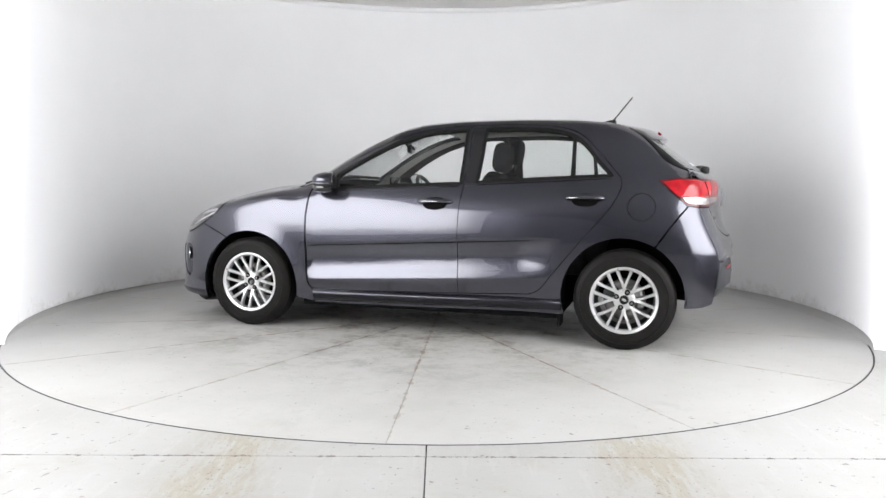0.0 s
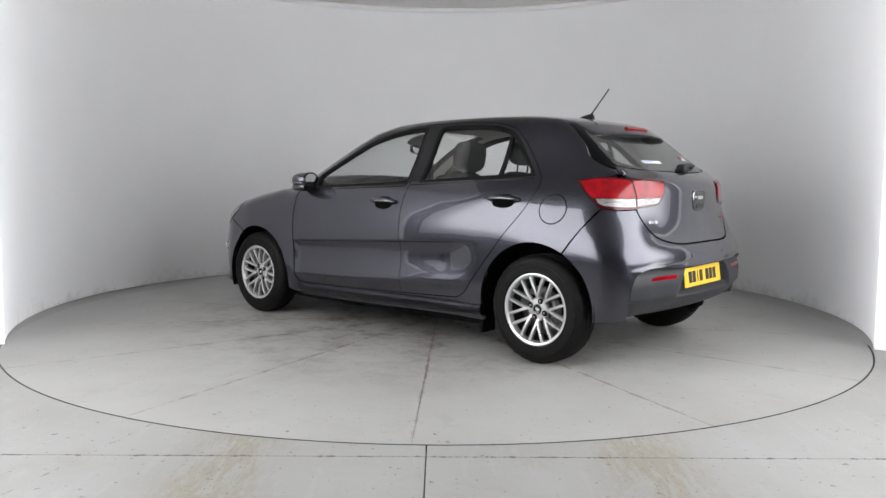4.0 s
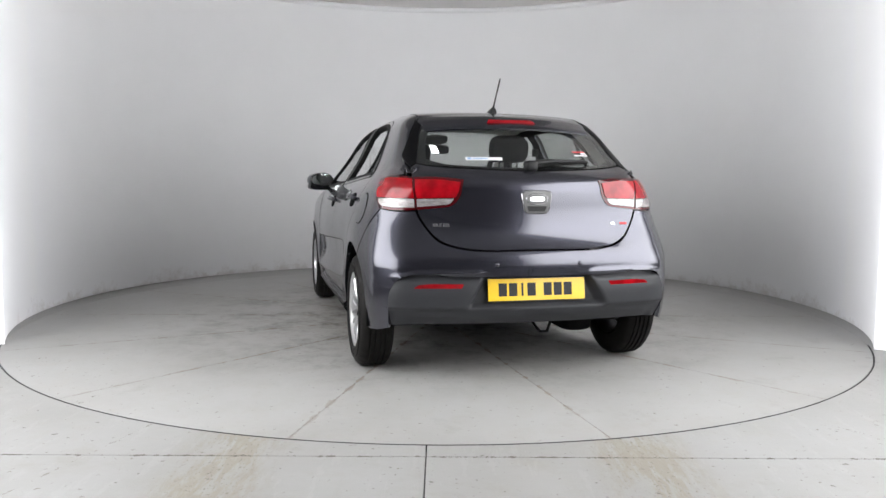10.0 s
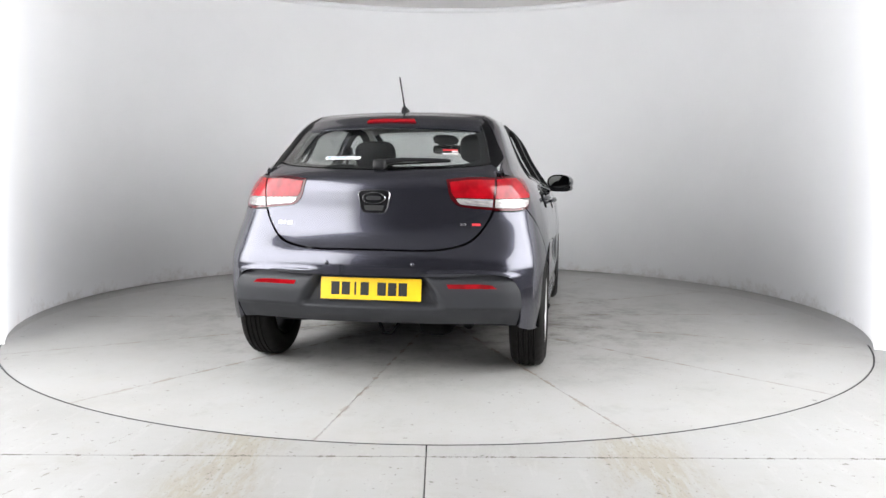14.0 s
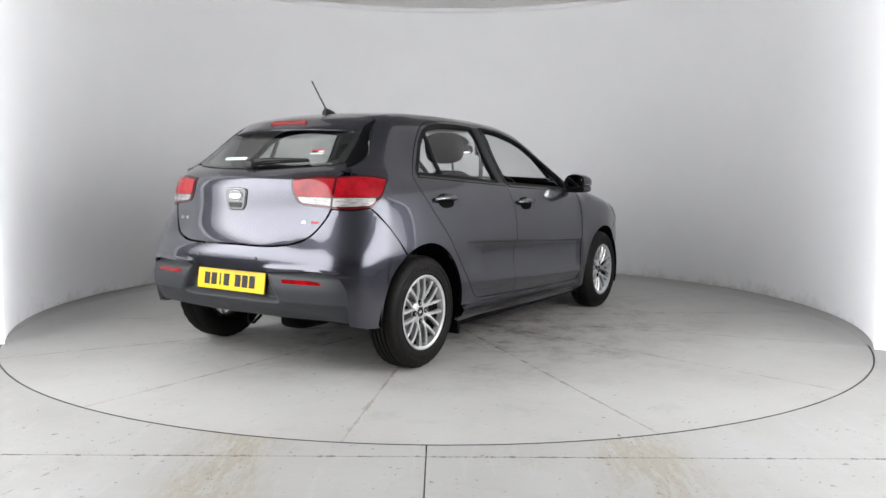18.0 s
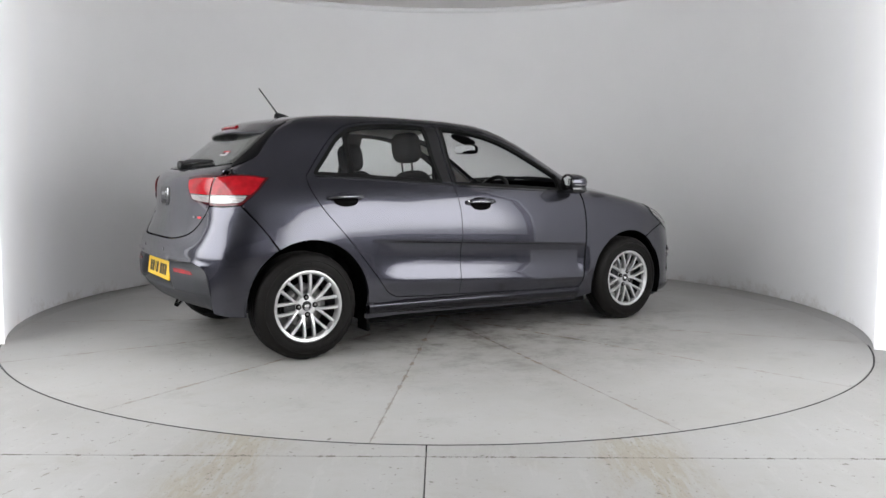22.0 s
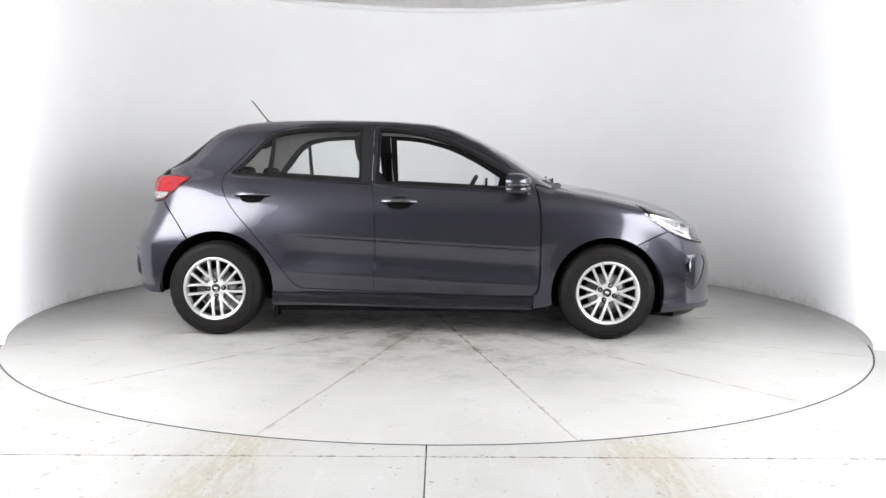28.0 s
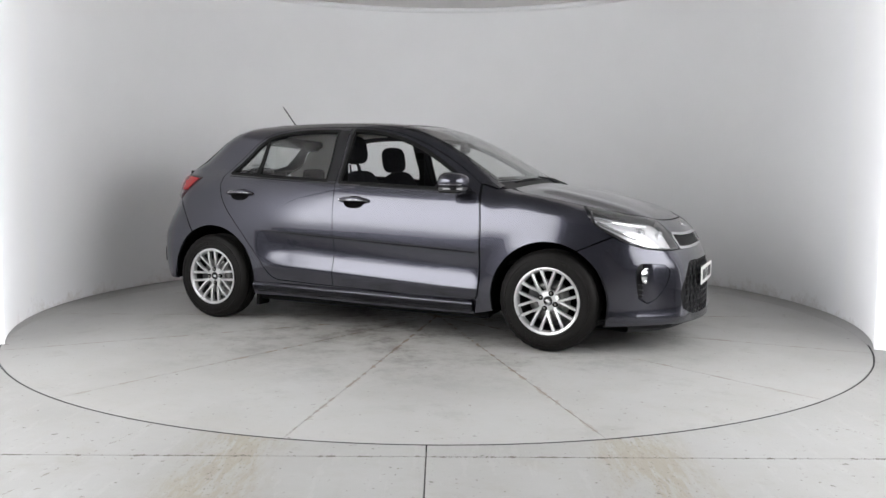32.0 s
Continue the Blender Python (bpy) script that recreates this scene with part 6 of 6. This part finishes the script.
# nose emblem
bm = bmesh.new()
NM = place(fp(0.0, 0.765))
prism(bm, ellipse(0.062, 0.031, 40), -0.004, 0.004, NM, 0.003)
bmesh.ops.recalc_face_normals(bm, faces=bm.faces)
em = part("nose_emblem", smooth(bm, 0.7), CHROME, CAR, "plain oval chrome emblem")
bm = bmesh.new()
prism(bm, ellipse(0.055, 0.025, 40), 0.002, 0.0046, NM)
bmesh.ops.recalc_face_normals(bm, faces=bm.faces)
part("emblem_field", bm, GLOSS_BLACK, em)
for f in (False, True):
    S = FLIP_Y if f else Matrix.Identity(4)
    # fog lamp
    o = Vector((1.838, 0.712, 0.487))
    D = Matrix.Translation(o) @ pose(0, 0, 0, 0, 90, 28)
    bm = bmesh.new()
    lathe(bm, [(0.0, -0.02), (0.03, -0.02), (0.034, 0.0), (0.044, 0.012), (0.046, 0.020), (0.041, 0.022), (0.036, 0.012)], 28, m=S @ D, axis="z")
    bmesh.ops.recalc_face_normals(bm, faces=bm.faces)
    fg = part("fog_lamp", smooth(bm, 0.7), CHROME, FB, "round fog lamp in a chrome ring")
    bm = bmesh.new()
    puff(bm, (0.036, 0.036, 0.012), 1.0, 1.0, S @ D @ Matrix.Translation((0, 0, 0.010)), 24, 10)
    part("fog_lens", smooth(bm, 0.9), MIRROR_GLASS, fg)
    # headlamp inside: projector, bright blade, daytime strip
    hl = find("headlamp", f)
    bm = bmesh.new()
    D = Matrix.Translation((1.795, 0.605, 0.705)) @ pose(0, 0, 0, 0, 90, 14)
    lathe(bm, [(0.05, -0.06), (0.052, 0.0), (0.047, 0.008), (0.040, 0.004)], 28, m=S @ D, axis="z")
    bmesh.ops.recalc_face_normals(bm, faces=bm.faces)
    part("projector_ring", smooth(bm, 0.7), CHROME, hl)
    bm = bmesh.new()
    puff(bm, (0.040, 0.040, 0.020), 1.0, 1.0, S @ D, 24, 12)
    part("projector_lens", smooth(bm, 0.9), CLEAR_LENS, hl)
    bm = bmesh.new()
    D = Matrix.Translation((1.885, 0.500, 0.690)) @ pose(0, 0, 0, 0, 90, 8)
    lathe(bm, [(0.012, -0.06), (0.030, -0.035), (0.044, 0.0), (0.046, 0.004)], 28, m=S @ D, axis="z")
    bmesh.ops.recalc_face_normals(bm, faces=bm.faces)
    part("main_beam_bowl", smooth(bm, 0.7), HEAD_REFLECTOR, hl)
    for a, b in (((1.52, 0.835), (1.82, 0.775)), ((1.58, 0.800), (1.80, 0.705))):
        bm = bmesh.new()
        pts = [np.array(sp(a[0] + (b[0] - a[0]) * t, a[1] + (b[1] - a[1]) * t)) * 1.0 - normal(np.array(sp(a[0] + (b[0] - a[0]) * t, a[1] + (b[1] - a[1]) * t))[None])[0] * 0.016 for t in np.linspace(0, 1, 10)]
        tube(bm, [S @ Vector(p) for p in pts], 0.010, 8)
        bmesh.ops.recalc_face_normals(bm, faces=bm.faces)
        part("light_blade", smooth(bm, 0.9), CHROME, hl)
    # black fin below the bumper, and a blade across the recess
    bm = bmesh.new()
    for dz in (0.43, 0.40, 0.37):
        box(bm, 1.79, 1.835, 0.66, 0.735, dz - 0.003, dz + 0.003, m=S)
    part("recess_slats", bm, BLACK_PLASTIC, FB)
    # front wipers
    bm = bmesh.new()
    ya, yb = (0.52, -0.02) if not f else (-0.05, 0.50)
    pts = [Vector(tp(1.005 - 0.10 * 0.0, ya)) + Vector((0, 0, 0.006)), Vector(tp(0.985, (ya + yb) / 2)) + Vector((0, 0, 0.016)), Vector(tp(0.955, yb)) + Vector((0, 0, 0.010))]
    if f:
        pts = [Vector((p.x, -p.y, p.z)) for p in pts]
    tube(bm, pts, [0.007, 0.006, 0.004], 8)
    wp = part("front_wiper", smooth(bm, 0.8), BLACK_PLASTIC, CAR, "black windscreen wiper at rest")
    bm = bmesh.new()
    tube(bm, [pts[1] + (pts[0] - pts[1]) * 0.6 + Vector((-0.02, 0, 0.0)), pts[1] + Vector((-0.015, 0, -0.008)), pts[2]], 0.006, 6)
    part("wiper_blade", smooth(bm, 0.8), SEAL, wp)
# chin splitter
bm = bmesh.new()
n = 24
lo = []
for i in range(n + 1):
    y = -0.70 + 1.40 * i / n
    x = float(fp(y, 0.20)[0]) - 0.085 - 0.06 * abs(y)
    lo.append((x, y))
rows = [[bm.verts.new((x + dx, y, z)) for x, y in lo] for dx, z in ((-0.20, 0.155), (0.0, 0.138), (0.018, 0.150), (0.006, 0.188), (-0.20, 0.190))]
for a, b in list(zip(rows, rows[1:])) + [(rows[-1], rows[0])]:
    for i in range(n):
        bm.faces.new((a[i], a[i + 1], b[i + 1], b[i]))
bmesh.ops.recalc_face_normals(bm, faces=bm.faces)
part("chin_spoiler", smooth(bm, 0.6), BLACK_PLASTIC, FB)
# mud guards behind the front wheels, sill blades
for f in (False, True):
    s = -1 if f else 1
    bm = bmesh.new()
    box(bm, -0.905, -0.880, *sorted((s * 0.70, s * 0.825)), 0.125, 0.235, 0.006)
    part("mud_guard", smooth(bm, 0.5), UNDER, CAR)
    bm = bmesh.new()
    box(bm, -0.88, 0.90, *sorted((s * 0.735, s * 0.800)), 0.168, 0.200, 0.01)
    part("sill_blade", smooth(bm, 0.5), UNDER, CAR)

# ---- cabin ----
def seat(x, y, tilt, head_z, head_x):
    se = new("front_seat")
    se.parent = CAR
    se["label"] = "dark cloth front seat with a headrest"
    bm_ = bmesh.new()
    puff(bm_, (0.27, 0.25, 0.085), 0.55, 0.45, Matrix.Translation((x + 0.27, y, 0.53)) @ pose(0, 0, 0, 0, -8, 0))
    part("cushion", smooth(bm_, 1.2), CLOTH, se)
    bm_ = bmesh.new()
    B_ = Matrix.Translation((x, y, 0.50)) @ pose(0, 0, 0, 0, -tilt, 0)
    puff(bm_, (0.075, 0.245, 0.33), 0.45, 0.5, B_ @ Matrix.Translation((0, 0, 0.28)))
    for v in bm_.verts:
        k = max(0.0, (v.co.z - 0.85) / 0.25)
        v.co.y = y + (v.co.y - y) * (1 - 0.28 * k * k)
    part("backrest", smooth(bm_, 1.2), CLOTH, se)
    bm_ = bmesh.new()
    puff(bm_, (0.056, 0.140, 0.104), 0.62, 0.55, Matrix.Translation((head_x, y, head_z)) @ pose(0, 0, 0, 0, -8, 0))
    part("headrest", smooth(bm_, 1.2), CLOTH, se)
    for s in (-0.065, 0.065):
        bm_ = bmesh.new()
        tube(bm_, [(head_x + 0.012, y + s, head_z - 0.16), (head_x, y + s, head_z - 0.04)], 0.0065, 8)
        part("headrest_post", smooth(bm_, 0.8), CHROME, se)


seat(-0.235, 0.36, 14, 1.192, -0.42)
seat(-0.185, -0.36, 13, 1.250, -0.36)
bench = new("rear_bench")
bench.parent = CAR
bench["label"] = "dark cloth rear bench"
bm = bmesh.new()
puff(bm, (0.26, 0.64, 0.09), 0.4, 0.3, Matrix.Translation((-0.80, 0, 0.50)))
part("cushion", smooth(bm, 1.2), CLOTH, bench)
bm = bmesh.new()
puff(bm, (0.08, 0.62, 0.30), 0.35, 0.3, Matrix.Translation((-1.12, 0, 0.755)) @ pose(0, 0, 0, 0, -18, 0))
part("backrest", smooth(bm, 1.2), CLOTH, bench)
for y in (-0.36, 0.36):
    bm = bmesh.new()
    puff(bm, (0.050, 0.125, 0.055), 0.6, 0.5, Matrix.Translation((-1.205, y, 1.065)))
    part("headrest", smooth(bm, 1.2), CLOTH, bench)
bm = bmesh.new()
box(bm, -1.72, -1.24, -0.52, 0.52, 0.985, 1.0, 0.006)
part("parcel_shelf", bm, TRIM, CAR)
# dashboard
bm = bmesh.new()
rows = []
n = 24
for i in range(n + 1):
    y = -0.66 + 1.32 * i / n
    hood_b = 0.035 * math.exp(-(((y + 0.36) / 0.16) ** 2)) + 0.012 * math.exp(-((y / 0.14) ** 2))
    rows.append([bm.verts.new((x, y, z)) for x, z in ((0.98, 0.90), (0.80, 0.955), (0.62, 0.965 + hood_b), (0.52, 0.945 + hood_b), (0.47, 0.88), (0.50, 0.70), (0.55, 0.50), (0.98, 0.50))])
for a, b in zip(rows, rows[1:]):
    for k in range(8):
        bm.faces.new((a[k], a[(k + 1) % 8], b[(k + 1) % 8], b[k]))
bmesh.ops.recalc_face_normals(bm, faces=bm.faces)
part("dashboard", smooth(bm, 0.9), TRIM, CAR, "dark plastic dashboard")
bm = bmesh.new()
box(bm, 0.50, 0.52, -0.10, 0.10, 0.955, 1.055, 0.008)
part("screen", bm, GLOSS_BLACK, CAR, "black dashboard screen")
# steering wheel
W = Matrix.Translation((0.345, -0.36, 0.90)) @ pose(0, 0, 0, 0, -62, 0)
sw = new("steering_wheel")
sw.parent = CAR
sw["label"] = "black three-spoke steering wheel"
bm = bmesh.new()
tube(bm, [W @ Vector((0.182 * math.cos(a), 0.182 * math.sin(a), 0)) for a in np.linspace(0, 2 * math.pi, 41)], 0.0155, 10, caps=False)
part("grip", smooth(bm, 1.0), BLACK_PLASTIC, sw)
bm = bmesh.new()
puff(bm, (0.075, 0.085, 0.035), 0.7, 0.7, W @ Matrix.Translation((0, 0, -0.02)))
part("boss", smooth(bm, 1.0), BLACK_PLASTIC, sw)
for a in (90, 180, 270):
    bm = bmesh.new()
    c, s_ = math.cos(radians(a)), math.sin(radians(a))
    tube(bm, [W @ Vector((0.06 * c, 0.06 * s_, -0.015)), W @ Vector((0.175 * c, 0.175 * s_, 0))], 0.014, 8)
    part("spoke", smooth(bm, 1.0), BLACK_PLASTIC, sw)
bm = bmesh.new()
tube(bm, [W @ Vector((0, 0, -0.03)), W @ Vector((0, 0, -0.25))], 0.045, 12)
part("column", smooth(bm, 1.0), TRIM, sw)
# interior mirror and its stem
bm = bmesh.new()
puff(bm, (0.018, 0.115, 0.036), 0.5, 0.45, Matrix.Translation((0.385, -0.01, 1.270)) @ pose(0, 0, 0, 0, 0, 12))
im = part("cabin_mirror", smooth(bm, 1.0), BLACK_PLASTIC, CAR, "black interior mirror")
bm = bmesh.new()
prism(bm, ellipse(0.106, 0.031, 32, e=0.5), 0.0, 0.0195, Matrix.Translation((0.385, -0.01, 1.270)) @ pose(0, 0, 0, 0, 0, 12) @ Matrix(((0, 0, -1, 0), (-1, 0, 0, 0), (0, 1, 0, 0), (0, 0, 0, 1))))
bmesh.ops.recalc_face_normals(bm, faces=bm.faces)
part("mirror_glass", bm, MIRROR_GLASS, im)
bm = bmesh.new()
tube(bm, [(0.39, 0, 1.28), (0.42, 0, 1.31), (0.44, 0, 1.318)], 0.012, 8)
puff(bm, (0.09, 0.10, 0.014), 0.7, 0.8, Matrix.Translation((0.36, 0, 1.345)) @ pose(0, 0, 0, 0, 24, 0))
part("mirror_stem", smooth(bm, 1.0), TRIM, im)
# belts on the centre pillars
for f in (False, True):
    s = -1 if f else 1
    bm = bmesh.new()
    box(bm, -0.305, -0.260, *sorted((s * 0.600, s * 0.606)), 0.60, 1.24, m=None)
    box(bm, -0.315, -0.255, *sorted((s * 0.570, s * 0.604)), 1.20, 1.26, 0.008)
    part("seat_belt", bm, SEAL, CAR)


# ---- motion of the turntable and the car on it ----
def heading(t):
    """The car's heading in degrees, seen from above."""
    return 162.86 - 5.945 * t + 0.00193 * t * t


def motions():
    rows = [i * 0.5 for i in range(65)]
    walk(TABLE, [(t, pose(0, 0, 0, 0, 0, heading(t))) for t in rows])
    walk(CAR, [(t, pose(0, 0, 0, 0, 0, heading(t)) @ pose(-0.1528, -0.0190, 0)) for t in rows])


motions()
